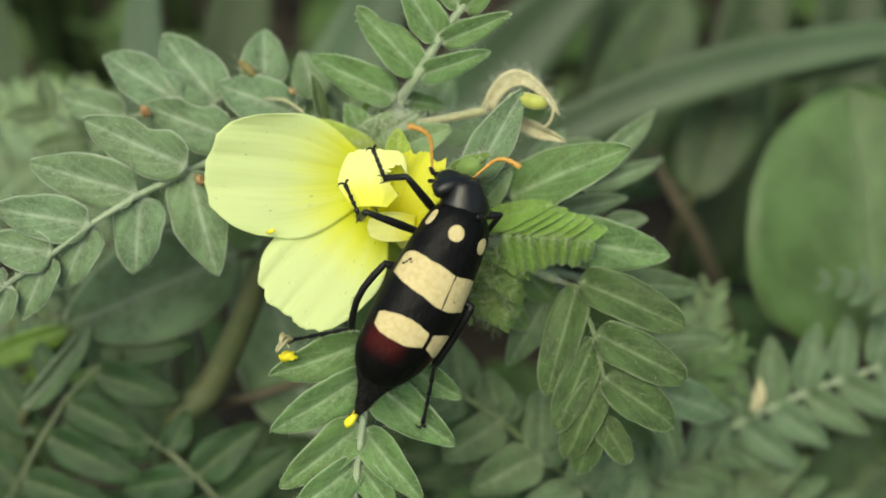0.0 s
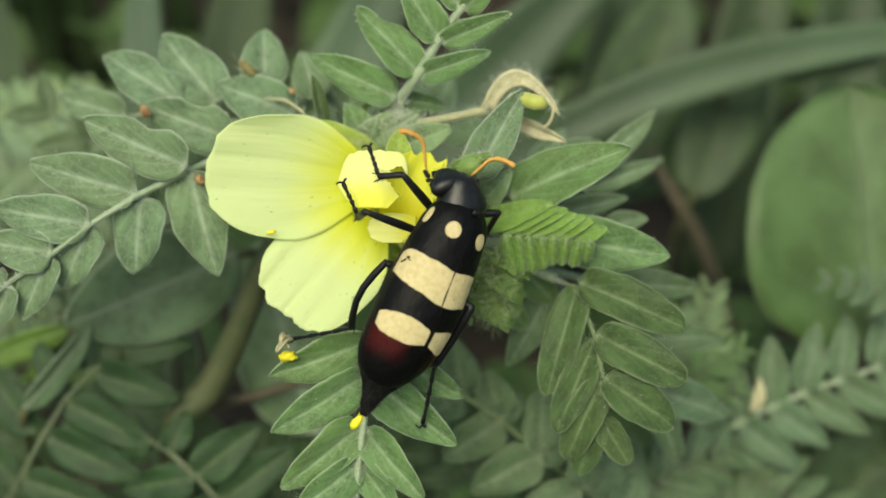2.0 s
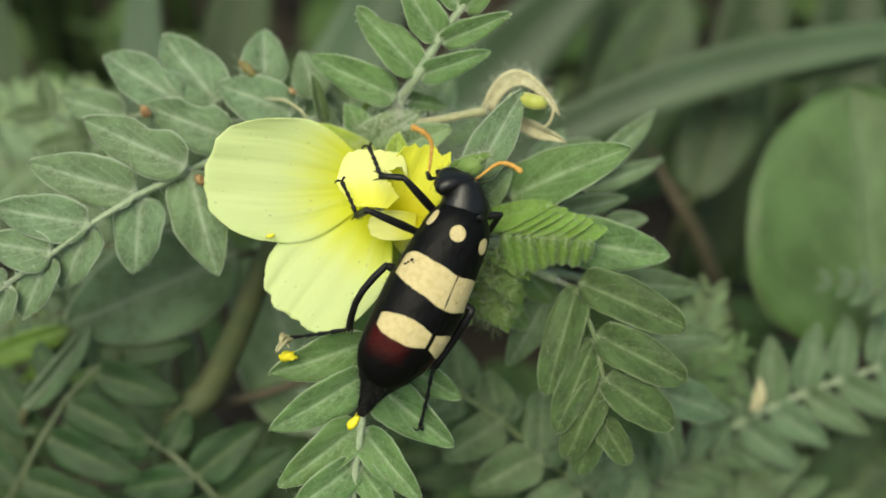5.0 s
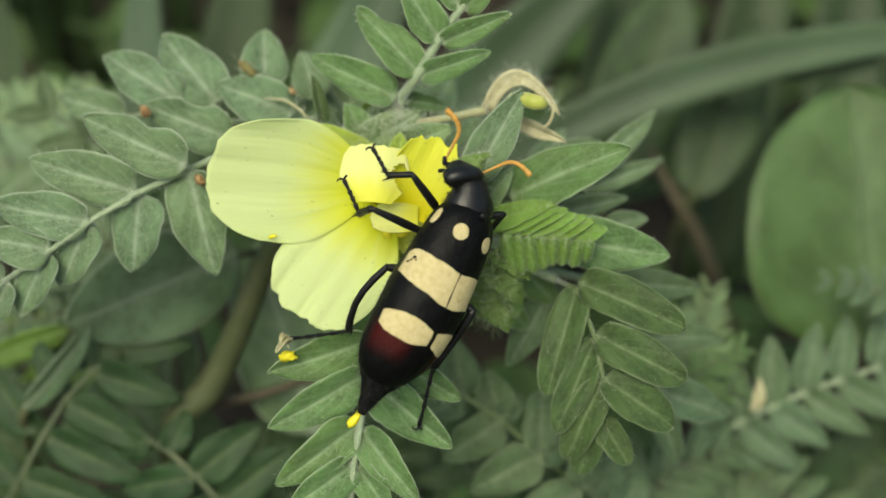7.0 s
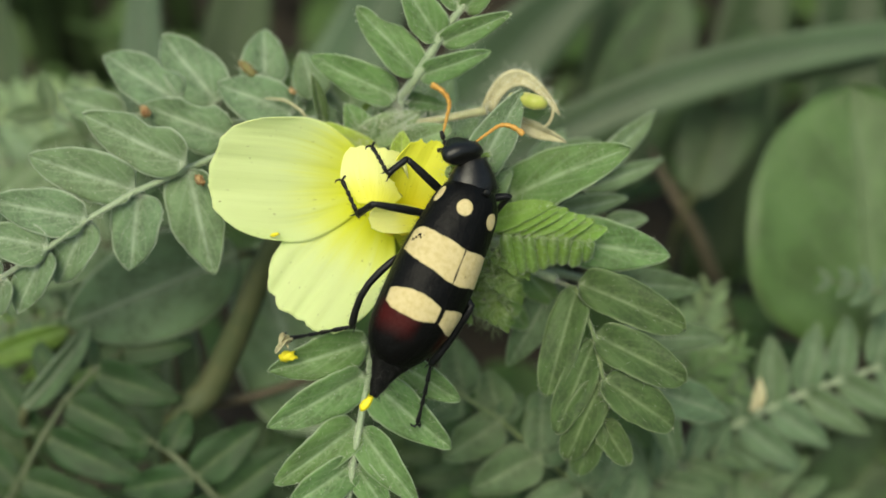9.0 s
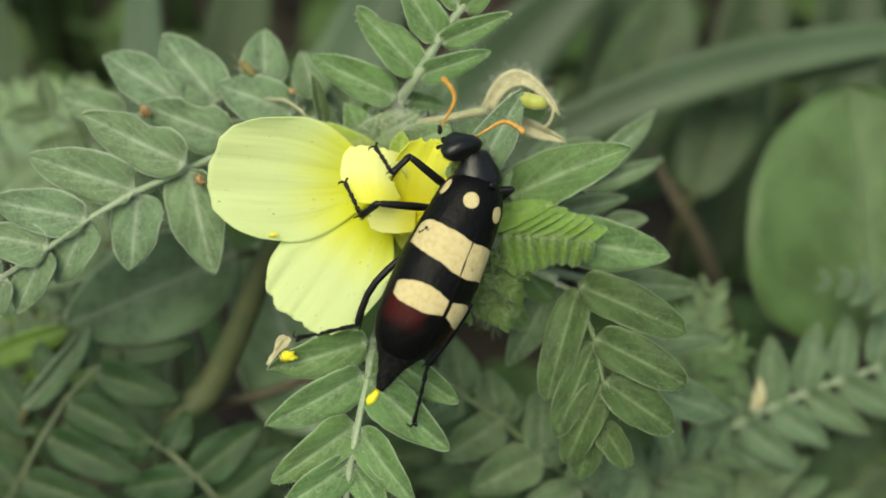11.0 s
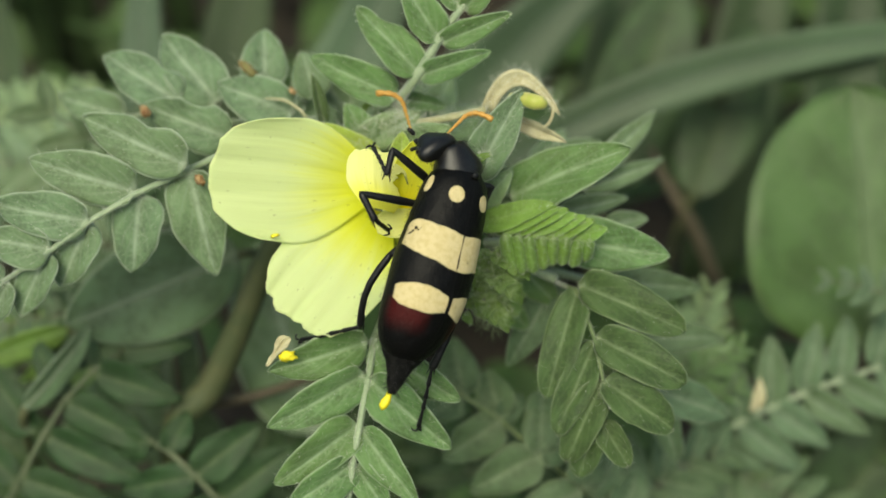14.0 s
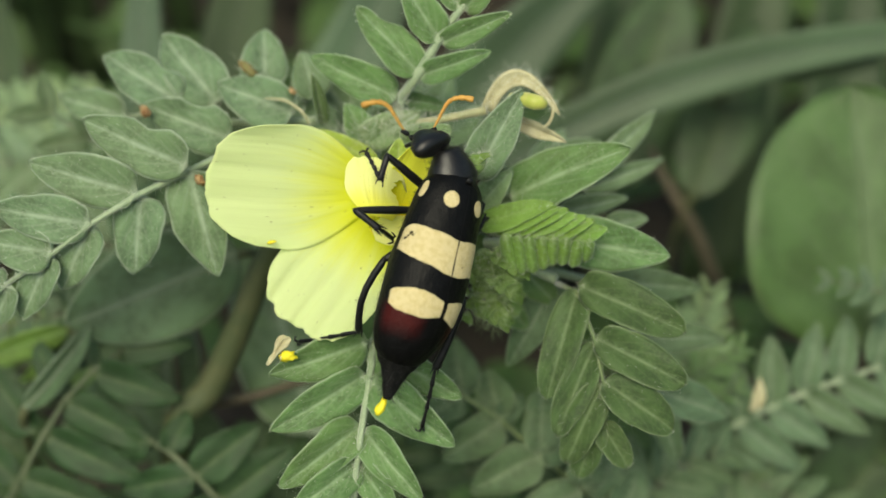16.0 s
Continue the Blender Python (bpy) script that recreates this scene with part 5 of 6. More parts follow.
def dust():
    """Pale specks of pollen and dust caught on the wing cases."""
    rnd = random.Random(9)
    bm = bmesh.new()
    for _ in range(26):
        y, phi = rnd.uniform(-11, 10), radians(rnd.uniform(-75, 50))
        a = half_width(y)
        c = twisted(a * math.sin(phi), y, sag(y) + a * 0.85 * math.cos(phi) + 0.02)
        r = rnd.uniform(0.00003, 0.00009)
        tube([c - mm(0, r * 1000, 0), c, c + mm(0.0, r * 1000, 0)], [r * 0.5, r, r * 0.4], 6, bm=bm)
    marks = bmesh.new()
    for y, phi, r in ((3.1, -76, 0.26), (2.9, -71, 0.18), (2.7, -80, 0.22), (2.4, -84, 0.24), (3.2, -68, 0.14), (0.95, 16, 0.2)):
        a, p = half_width(y) + 0.12, radians(phi)
        c = twisted(a * math.sin(p), y, sag(y) + a * 0.85 * math.cos(p))
        side = mm(r * math.cos(p), r * 0.6, -r * math.sin(p))
        tube([c - side, c - side * 0.3, c + side * 0.5, c + side], [r * 0.0003, r * 0.0009, r * 0.0007, r * 0.0002], 7, bm=marks)
    beetle_part("worn_marks", marks, BLACK_DULL, "small black chips in the cream band")
    tagged(beetle_part("dust", bm, HAIR, "pale specks of dust"), kind="stuff")


beetle_body()
dust()


def beetle_head():
    """Head with origin at the neck; y towards the jaws, bent down."""
    m = pose(0, 0.0138, -0.0003)
    bm = rings([(y, a, h, h * 0.95, 0.1) for y, a, h in
                ((-0.2, 1.2, 0.7), (0.0, 2.0, 1.1), (0.3, 2.45, 1.35), (0.75, 2.62, 1.42), (1.2, 2.5, 1.38), (1.7, 2.05, 1.2), (2.3, 1.6, 1.0), (2.8, 1.2, 0.8), (3.2, 0.8, 0.45))], 28)
    hair = fuzz_on(bm, 400, 0.0006, 4)
    head = beetle_part("head", bm, BLACK_SHINY, "shiny black rounded head", None, m)
    tagged(beetle_part("head_hairs", hair, BLACK_HAIR, "short black hairs", head), kind="stuff")
    for s in (1, -1):
        eye = bmesh.new()
        bmesh.ops.create_uvsphere(eye, u_segments=16, v_segments=10, radius=0.00072)
        for v in eye.verts:
            v.co.x *= 0.7
        beetle_part("eye", eye, EYE_DARK, "dark compound eye", head, pose(s * 0.0019, 0.0014, 0.0001))
        jaw = tube([mm(s * 0.7, 3.1, -0.3), mm(s * 0.65, 3.6, -0.4), mm(s * 0.2, 3.9, -0.5)], [0.0004, 0.00032, 0.0001], 8)
        beetle_part("mandible", jaw, BLACK, "", head)
        palp = tube([mm(s * 0.8, 2.9, -0.7), mm(s * 1.1, 3.3, -1.1), mm(s * 1.2, 3.7, -1.5), mm(s * 1.0, 3.9, -1.9)], [0.0002, 0.00022, 0.00026, 0.00015], 7)
        beetle_part("palp", palp, BLACK, "", head)
    return head


head = beetle_head()


def antenna(side):
    """Eleven beads along y: black at the base, orange beyond, thicker towards a bent tip."""
    pts, rad, y = [], [], 0.0
    for i in range(9):
        r = 0.135 + 0.027 * i
        step_y = 0.66
        for f, g in ((0.05, 0.78), (0.35, 1.0), (0.75, 1.06), (0.97, 0.78)):
            s = (y + f * step_y) / 6.2
            pts.append(mm(side * (11.0 * max(0, s - 0.45) ** 2 - 3.0 * s), y + f * step_y, 0.25 * math.sin(s * 3)))
            rad.append(r * g * 0.001)
        y += step_y
    bm = tube(pts, rad, 9)
    count = len(bm.faces)
    tube([mm(0, -0.55, -0.1), mm(0, -0.3, 0), mm(0, 0.0, 0), mm(0, 0.5, 0.06), mm(0, 0.55, 0.06)], [0.00016, 0.0003, 0.00028, 0.00024, 0.00008], 8, bm=bm)
    ob = beetle_part("antenna", bm, ORANGE, "orange beaded antenna with a black base", head, pose(side * 0.0014, 0.0028, 0.0008))
    ob.data.materials.append(BLACK)
    for i, f in enumerate(ob.data.polygons):
        f.material_index = 1 if i >= count else 0
    return ob


antenna_left, antenna_right = antenna(-1), antenna(1)


def leg(name, femur, tibia, tarsus, bow=0.0, bare=False, kink=0.0, stout=1.0, slim=1.0):
    """Thigh with its shin and its jointed, clawed foot; each lies along its own y."""
    bm = tube([mm(0, femur * f, 0) for f in (-0.04, 0.1, 0.35, 0.7, 0.93, 1.03)], [stout * r for r in (0.0003, 0.0005, 0.00058, 0.00052, 0.00042, 0.00026)], 12)
    thigh = beetle_part(name, bm, BLACK, "black jointed leg")
    ys = (-0.03, 0.05, 0.2, 0.4, 0.6, 0.8, 0.95, 1.02)
    pts = [mm(-bow * math.sin(math.pi * max(0, min(1, f))), tibia * f, 0) for f in ys]
    bm = tube(pts, [0.00036] * 7 + [0.00034] if bare else [slim * r for r in (0.0003, 0.00044, 0.00046, 0.00044, 0.00042, 0.00044, 0.0005, 0.0003)], 12)
    for s in () if bare else (1, -1):
        tube([mm(s * 0.3, tibia * 0.97, 0.1), mm(s * 0.55, tibia + 0.7, 0.15)], [0.00012, 0.00004], 6, bm=bm)
    rnd = random.Random(int(tibia * 100))
    hair = []
    for _ in range(20 if bare else 90):
        f, a = rnd.uniform(0.5, 1), rnd.uniform(0, 6.28)
        o = Vector((math.cos(a), 0.5, math.sin(a)))
        p = mm(-bow * math.sin(math.pi * f), tibia * f, 0)
        hair.append((p + o * 0.0003, p + o * rnd.uniform(0.0006, 0.0010)))
    bristles(hair, 0.000018, bm)
    shin = beetle_part("shin", bm, BLACK, "", thigh)
    pts, rad = [mm(0, -0.1, 0)], [0.00016]
    cuts = (0, 0.3, 0.5, 0.68, 1.0)
    for a, b in zip(cuts, cuts[1:]):
        for f, r in ((0.04, 0.00016), (0.5, 0.00023), (0.88, 0.0003), (0.98, 0.00018)):
            pts.append(mm(kink * math.sin(math.pi * (a + (b - a) * f) ** 0.45) ** 1.3, tarsus * (a + (b - a) * f), 0.12 * math.sin((a + (b - a) * f) * 3)))
            rad.append(r)
    bm = tube(pts, rad, 9)
    for s in (1, -1):
        tube([mm(0, tarsus, 0), mm(s * 0.35, tarsus + 0.3, 0.15), mm(s * 0.6, tarsus + 0.3, -0.2), mm(s * 0.72, tarsus + 0.05, -0.4)], [0.00014, 0.00014, 0.0001, 0.00003], 6, bm=bm)
    hair = []
    for _ in range(60):
        f, a = rnd.uniform(0.05, 0.95), rnd.uniform(0, 6.28)
        o = Vector((math.cos(a), 0.6, math.sin(a)))
        q = mm(kink * math.sin(math.pi * f ** 0.45) ** 1.3, tarsus * f, 0)
        hair.append((q + o * 0.0002, q + o * rnd.uniform(0.0004, 0.0006)))
    bristles(hair, 0.000016, bm)
    foot = beetle_part("foot", bm, BLACK, "", thigh)
    return thigh, shin, foot


# ---- movement ----
def point_at(track, t):
    """A place between the marks of a track of (seconds, across, up, out)."""
    ts = [r[0] for r in track]
    return at([float(np.interp(t, ts, [r[k] for r in track])) for k in (1, 2, 3)])


def basis(origin, tip, hint):
    return along(origin, tip, 0, hint)


def leg_walk(limb, body, hip, knee0, lengths, ankle, toe, bend=None):
    """Plants a leg's foot at its track while the body moves, bending it at the knee."""
    thigh, shin, foot = limb
    femur, tibia, tarsus = [v * 0.001 for v in lengths]
    first = body[0][1].inverted()
    pole = (first @ at(knee0) - hip)
    rows = ([], [], [])
    for t, m in body:
        back = m.inverted()
        a, e = back @ point_at(ankle, t), back @ point_at(toe, t)
        if bend:
            pole = back @ point_at(bend, t) - hip
        way = a - hip
        d = min(way.length, (femur + tibia) * 0.998)
        d = max(d, abs(femur - tibia) * 1.02)
        way.normalize()
        side = (pole - way * pole.dot(way)).normalized()
        x = (femur ** 2 - tibia ** 2 + d ** 2) / (2 * d)
        knee = hip + way * x + side * math.sqrt(max(0, femur ** 2 - x ** 2))
        end = knee + (a - knee).normalized() * tibia
        up = Vector((0, 0, 1))
        one, two, three = basis(hip, knee, up), basis(knee, end, up), basis(end, e, up)
        rows[0].append((t, one))
        rows[1].append((t, one.inverted() @ two))
        rows[2].append((t, one.inverted() @ three))
    for ob, r in zip((thigh, shin, foot), rows):
        walk(ob, r)


def shifted(ob, rows, pivot=None):
    """Keys small shifts (across, up, in mm) and turns (degrees, in the slope's plane) of a thing about its base."""
    rest = ob.matrix_basis.copy()
    return [(t, Matrix.Translation(TURN @ Vector((dx, dy, 0)) * 0.001) @ Matrix.Translation(rest.translation) @ Matrix.Rotation(radians(a), 4, OUT) @ Matrix.Translation(-rest.translation) @ rest) for t, dx, dy, a in rows]


def motions():
    body = [        (0, beetle_pose(-2.25, -5.34, 4, 27, 0, 35)),
        (0.5, beetle_pose(-2.12, -5.16, 4, 26.4, -1.5, 34.3)),
        (1, beetle_pose(-2.18, -4.82, 4, 25.1, -2.2, 33.9)),
        (1.5, beetle_pose(-2.18, -4.9, 4, 24.5, -2.3, 32.7)),
        (2, beetle_pose(-2.18, -5.16, 4, 24.7, -0.7, 32.8)),
        (2.5, beetle_pose(-2.2, -5.31, 4, 25, -0.7, 32.9)),
        (3, beetle_pose(-2.09, -5.71, 4, 26.4, -0.7, 34.7)),
        (3.5, beetle_pose(-2.1, -5.94, 4, 27.1, -1.4, 36.5)),
        (4, beetle_pose(-1.99, -5.83, 4, 27, -0.8, 36.5)),
        (6.5, beetle_pose(-2.18, -5.08, 4, 25.5, -1.9, 33.8)),
        (7, beetle_pose(-1.8, -5.26, 4, 27.2, -2.6, 34.6)),
        (7.5, beetle_pose(-1.73, -4.15, 4, 24.5, -3.6, 31.1)),
        (8, beetle_pose(-1.36, -3.86, 4, 24.6, -4.4, 32)),
        (8.5, beetle_pose(-1.34, -3.48, 4, 24.9, -4.3, 33.9)),
        (9, beetle_pose(-0.95, -2.92, 4, 25.1, -5.2, 30.7)),
        (11.5, beetle_pose(-0.27, -2, 4, 23.9, -7.6, 32.6)),
        (12, beetle_pose(-0.39, -1.83, 4, 21.2, -8.7, 33.4)),
        (12.5, beetle_pose(-0.61, -2.26, 4, 22.1, -6.4, 33.4)),
        (13, beetle_pose(-0.28, -2.83, 4, 23.3, -5.2, 34.1)),
        (13.5, beetle_pose(-0.52, -2.56, 4, 20.2, -5, 34.6)),
        (14, beetle_pose(-0.97, -1.73, 4, 16.3, -4.9, 36.3)),
        (14.5, beetle_pose(-1.8, -1.89, 4, 10.9, -5.8, 36.1)),
        (15, beetle_pose(-1.93, -2.36, 4, 11.4, -4.7, 35.3)),
        (15.5, beetle_pose(-2.1, -2.04, 4, 11.6, -4.7, 38)),
        (16, beetle_pose(-1.55, -2.33, 4, 16.1, -5.9, 36.7)),
    ]
    walk(beetle, body)
    leg_walk(leg("front_leg", 7.20, 2.90, 3.51, 0, stout=0.9, slim=0.85), body, mm(-0.86, 8.91, -3.05), (-5.02, 8.2, 6), (7.20, 2.90, 3.51),
             [(0, -6.65, 8, 5), (0.5, -6.78, 7.93, 5), (1, -6.91, 7.93, 5), (1.5, -7.29, 8.06, 5), (2, -7.29, 8.19, 5), (2.5, -7.29, 8.32, 5), (3, -7.04, 8.38, 5), (3.5, -6.91, 8.38, 5), (4, -7.04, 8.38, 5), (6.5, -6.96, 8.13, 5), (7, -6.27, 8.33, 5), (7.5, -6.47, 8.23, 5), (8, -6.37, 8.13, 5), (8.5, -6.37, 8.23, 5), (9, -6.27, 8.52, 5), (11.5, -5.88, 8.63, 5), (12, -6.47, 8.52, 5), (12.5, -6.47, 8.43, 5), (13, -5.68, 8.72, 5), (13.5, -5.88, 8.52, 5), (14, -6.37, 8.43, 5), (14.5, -7.45, 8.13, 5), (15, -7.45, 7.84, 5), (15.5, -7.74, 7.84, 5), (16, -7.15, 7.84, 5)],
             [(0, -7.91, 11.23, 5.5), (0.5, -8.01, 11.14, 5.5), (1, -8.11, 11.04, 5.5), (1.5, -8.2, 11.23, 5.5), (2, -8.31, 11.33, 5.5), (2.5, -8.31, 11.53, 5.5), (3, -8.11, 11.62, 5.5), (3.5, -8.11, 11.72, 5.5), (4, -8.2, 11.72, 5.5), (6.5, -8.99, 11.82, 5.5), (7, -8.2, 11.82, 5.5), (7.5, -8.2, 11.62, 5.5), (8, -8.11, 11.43, 5.5), (8.5, -8.11, 11.53, 5.5), (9, -8.11, 11.72, 5.5), (11.5, -7.72, 11.53, 5.5), (12, -8.11, 11.33, 5.5), (12.5, -8.2, 11.33, 5.5), (13, -7.52, 11.72, 5.5), (13.5, -7.32, 11.33, 5.5), (14, -7.72, 11.14, 5.5), (14.5, -8.4, 10.84, 5.5), (15, -8.4, 10.84, 5.5), (15.5, -8.6, 10.55, 5.5), (16, -8.5, 10.55, 5.5)])
    leg_walk(leg("front_leg", 7.00, 6.00, 4.50, 0), body, mm(2.5, 10.3, -2.5), (3.0, 4.0, -24), (7.00, 6.00, 4.50),
             [(0, -2.71, 7.73, -9), (16, -2.71, 9.12, -9)], [(0, -4.15, 6.41, -11), (16, -4.15, 7.11, -11)])
    leg_walk(leg("middle_leg", 7.55, 3.45, 4.30, 0, stout=0.85, slim=0.95), body, mm(-1.76, 6.3, -3.68), (-2.73, 3.05, 2.6), (7.55, 3.45, 4.30),
             [(0, -9.55, 3.57, 2.5), (0.5, -9.66, 3.49, 2.5), (1, -9.76, 3.40, 2.5), (1.5, -9.76, 3.59, 2.5), (2, -9.76, 3.69, 2.5), (2.5, -9.86, 3.90, 2.5), (3, -9.55, 3.99, 2.5), (3.5, -9.66, 4.19, 2.5), (4, -9.66, 4.09, 2.5), (6.5, -10.15, 3.80, 2.5), (7, -9.66, 4.09, 2.5), (7.5, -9.95, 3.99, 2.5), (8, -9.86, 3.69, 2.5), (8.5, -9.95, 3.90, 2.5), (9, -9.86, 3.99, 2.5), (11.5, -9.55, 3.80, 2.5), (12, -9.86, 3.59, 2.5), (12.5, -9.86, 3.59, 2.5), (13, -9.16, 3.90, 2.5), (13.5, -9.06, 3.69, 2.5), (14, -7.68, 3.21, 5), (14.5, -7.31, 2.83, 5), (15, -7.24, 2.64, 5), (15.5, -7.31, 2.46, 5), (16, -7.24, 2.27, 5)],
             [(0, -11.17, 7.32, 3.5), (0.5, -11.28, 7.22, 3.5), (1, -11.37, 7.12, 3.5), (1.5, -11.37, 7.32, 3.5), (2, -11.37, 7.42, 3.5), (2.5, -11.47, 7.62, 3.5), (3, -11.17, 7.71, 3.5), (3.5, -11.28, 7.91, 3.5), (4, -11.28, 7.82, 3.5), (6.5, -11.77, 7.52, 3.5), (7, -11.28, 7.82, 3.5), (7.5, -11.57, 7.71, 3.5), (8, -11.47, 7.42, 3.5), (8.5, -11.57, 7.62, 3.5), (9, -11.47, 7.71, 3.5), (11.5, -11.17, 7.52, 3.5), (12, -11.47, 7.32, 3.5), (12.5, -11.47, 7.32, 3.5), (13, -10.78, 7.62, 3.5), (13.5, -10.68, 7.42, 3.5), (14, -6.16, 2.04, 0.5), (14.5, -5.78, 1.66, 0.5), (15, -5.71, 1.47, 0.5), (15.5, -5.78, 1.28, 0.5), (16, -5.71, 1.09, 0.5)],
             [(0, -8.61, 4.08, 5.5), (0.5, -8.68, 4.02, 5.5), (1, -8.68, 3.95, 5.5), (1.5, -8.87, 4.08, 5.5), (2, -8.80, 4.15, 5.5), (2.5, -8.80, 4.27, 5.5), (3, -8.55, 4.34, 5.5), (3.5, -8.55, 4.47, 5.5), (4, -8.55, 4.40, 5.5), (6.5, -8.74, 4.53, 5.5), (7, -8.42, 4.66, 5.5), (7.5, -8.23, 4.78, 5.5), (8, -8.29, 4.91, 5.5), (8.5, -8.23, 5.04, 5.5), (9, -7.91, 5.29, 5.5), (11.5, -7.02, 5.61, 5.5), (12, -7.65, 5.55, 5.5), (12.5, -7.91, 5.55, 5.5), (13, -7.40, 5.68, 5.5), (13.5, -7.91, 5.42, 5.5), (14, -9.19, 4.85, 5.5), (14.5, -10.33, 4.15, 5.5), (15, -10.40, 3.83, 5.5), (15.5, -10.33, 3.64, 5.5), (16, -9.82, 3.70, 5.5)])
    leg_walk(leg("middle_leg", 4.62, 4.50, 3.50, 0, True), body, mm(2.45, 10.12, -4.01), (6.57, 4.05, -1), (4.62, 4.50, 3.50),
             [(0, 4.87, 1.58, -4.42), (0.5, 4.93, 1.51, -4.42), (1, 4.80, 1.84, -4.42), (1.5, 4.87, 1.71, -4.42), (2, 4.93, 1.51, -4.42), (2.5, 4.93, 1.38, -4.42), (3, 5.00, 1.24, -4.42), (3.5, 5.07, 1.11, -4.42), (4, 5.07, 1.38, -4.42), (6.5, 5.07, 1.38, -4.42), (7, 5.07, 1.58, -4.42), (7.5, 4.87, 2.31, -4.42), (8, 5.00, 2.51, -4.42), (8.5, 5.20, 2.90, -4.42), (9, 5.46, 3.43, -4.42), (11.5, 5.20, 4.70, -4.42), (12, 5.07, 4.90, -4.42), (12.5, 5.13, 5.09, -4.42), (13, 4.93, 5.03, -4.42), (13.5, 4.47, 4.76, -4.42), (14, 4.00, 3.57, -4.42), (14.5, 3.52, 1.15, -4.42), (15, 3.52, 1.15, -4.42), (15.5, 3.52, 1.15, -4.42), (16, 3.52, 1.15, -4.42)],
             [(0, 3.37, -0.62, -6.42), (0.5, 3.43, -0.69, -6.42), (1, 3.30, -0.36, -6.42), (1.5, 3.37, -0.49, -6.42), (2, 3.43, -0.69, -6.42), (2.5, 3.43, -0.82, -6.42), (3, 3.50, -0.96, -6.42), (3.5, 3.57, -1.09, -6.42), (4, 3.57, -0.82, -6.42), (6.5, 3.57, -0.82, -6.42), (7, 3.57, -0.62, -6.42), (7.5, 3.37, 0.11, -6.42), (8, 3.50, 0.31, -6.42), (8.5, 3.70, 0.70, -6.42), (9, 3.96, 1.23, -6.42), (11.5, 3.70, 2.50, -6.42), (12, 3.57, 2.70, -6.42), (12.5, 3.63, 2.89, -6.42), (13, 3.43, 2.83, -6.42), (13.5, 2.97, 2.56, -6.42), (14, 2.50, 1.37, -6.42), (14.5, 5.35, 4.18, -6.42), (15, 5.35, 4.18, -6.42), (15.5, 5.35, 4.18, -6.42), (16, 5.35, 4.18, -6.42)])
    leg_walk(leg("hind_leg", 2.47, 9.87, 9.30, -1.2, slim=0.95), body, mm(-1.8, 1.5, -3.4), (-6.22, -2.14, 3), (2.47, 9.87, 9.30),
             [(0, -10.77, -9.24, -1.2), (0.5, -10.77, -9.24, -1.2), (1, -10.77, -9.24, -1.2), (1.5, -10.77, -9.24, -1.2), (2, -10.77, -9.24, -1.2), (2.5, -10.77, -9.24, -1.2), (3, -10.77, -9.24, -1.2), (3.5, -10.77, -9.24, -1.2), (4, -10.77, -9.24, -1.2), (6.5, -11.13, -9.7, -1.2), (7, -11.13, -9.6, -1.2), (7.5, -11.02, -9.39, -1.2), (8, -10.82, -9.5, -1.2), (8.5, -10.82, -9.39, -1.2), (9, -10.72, -9.09, -1.2), (11.5, -9.91, -8.89, -1.2), (12, -9.7, -9.09, -1.2), (12.5, -9.91, -9.19, -1.2), (13, -9.81, -8.99, -1.2), (13.5, -9.6, -9.19, -1.2), (14, -9.7, -9.09, -1.2), (14.5, -9.6, -9.5, -1.2), (15, -9.81, -9.81, -1.2), (15.5, -9.91, -9.91, -1.2), (16, -9.91, -9.7, -1.2)],
             [(0, -18.54, -11.01, -6), (4, -18.75, -10.88, -6), (9, -19.09, -10.88, -6), (11.5, -17.38, -10.74, -6), (16, -17.03, -11.15, -6)])
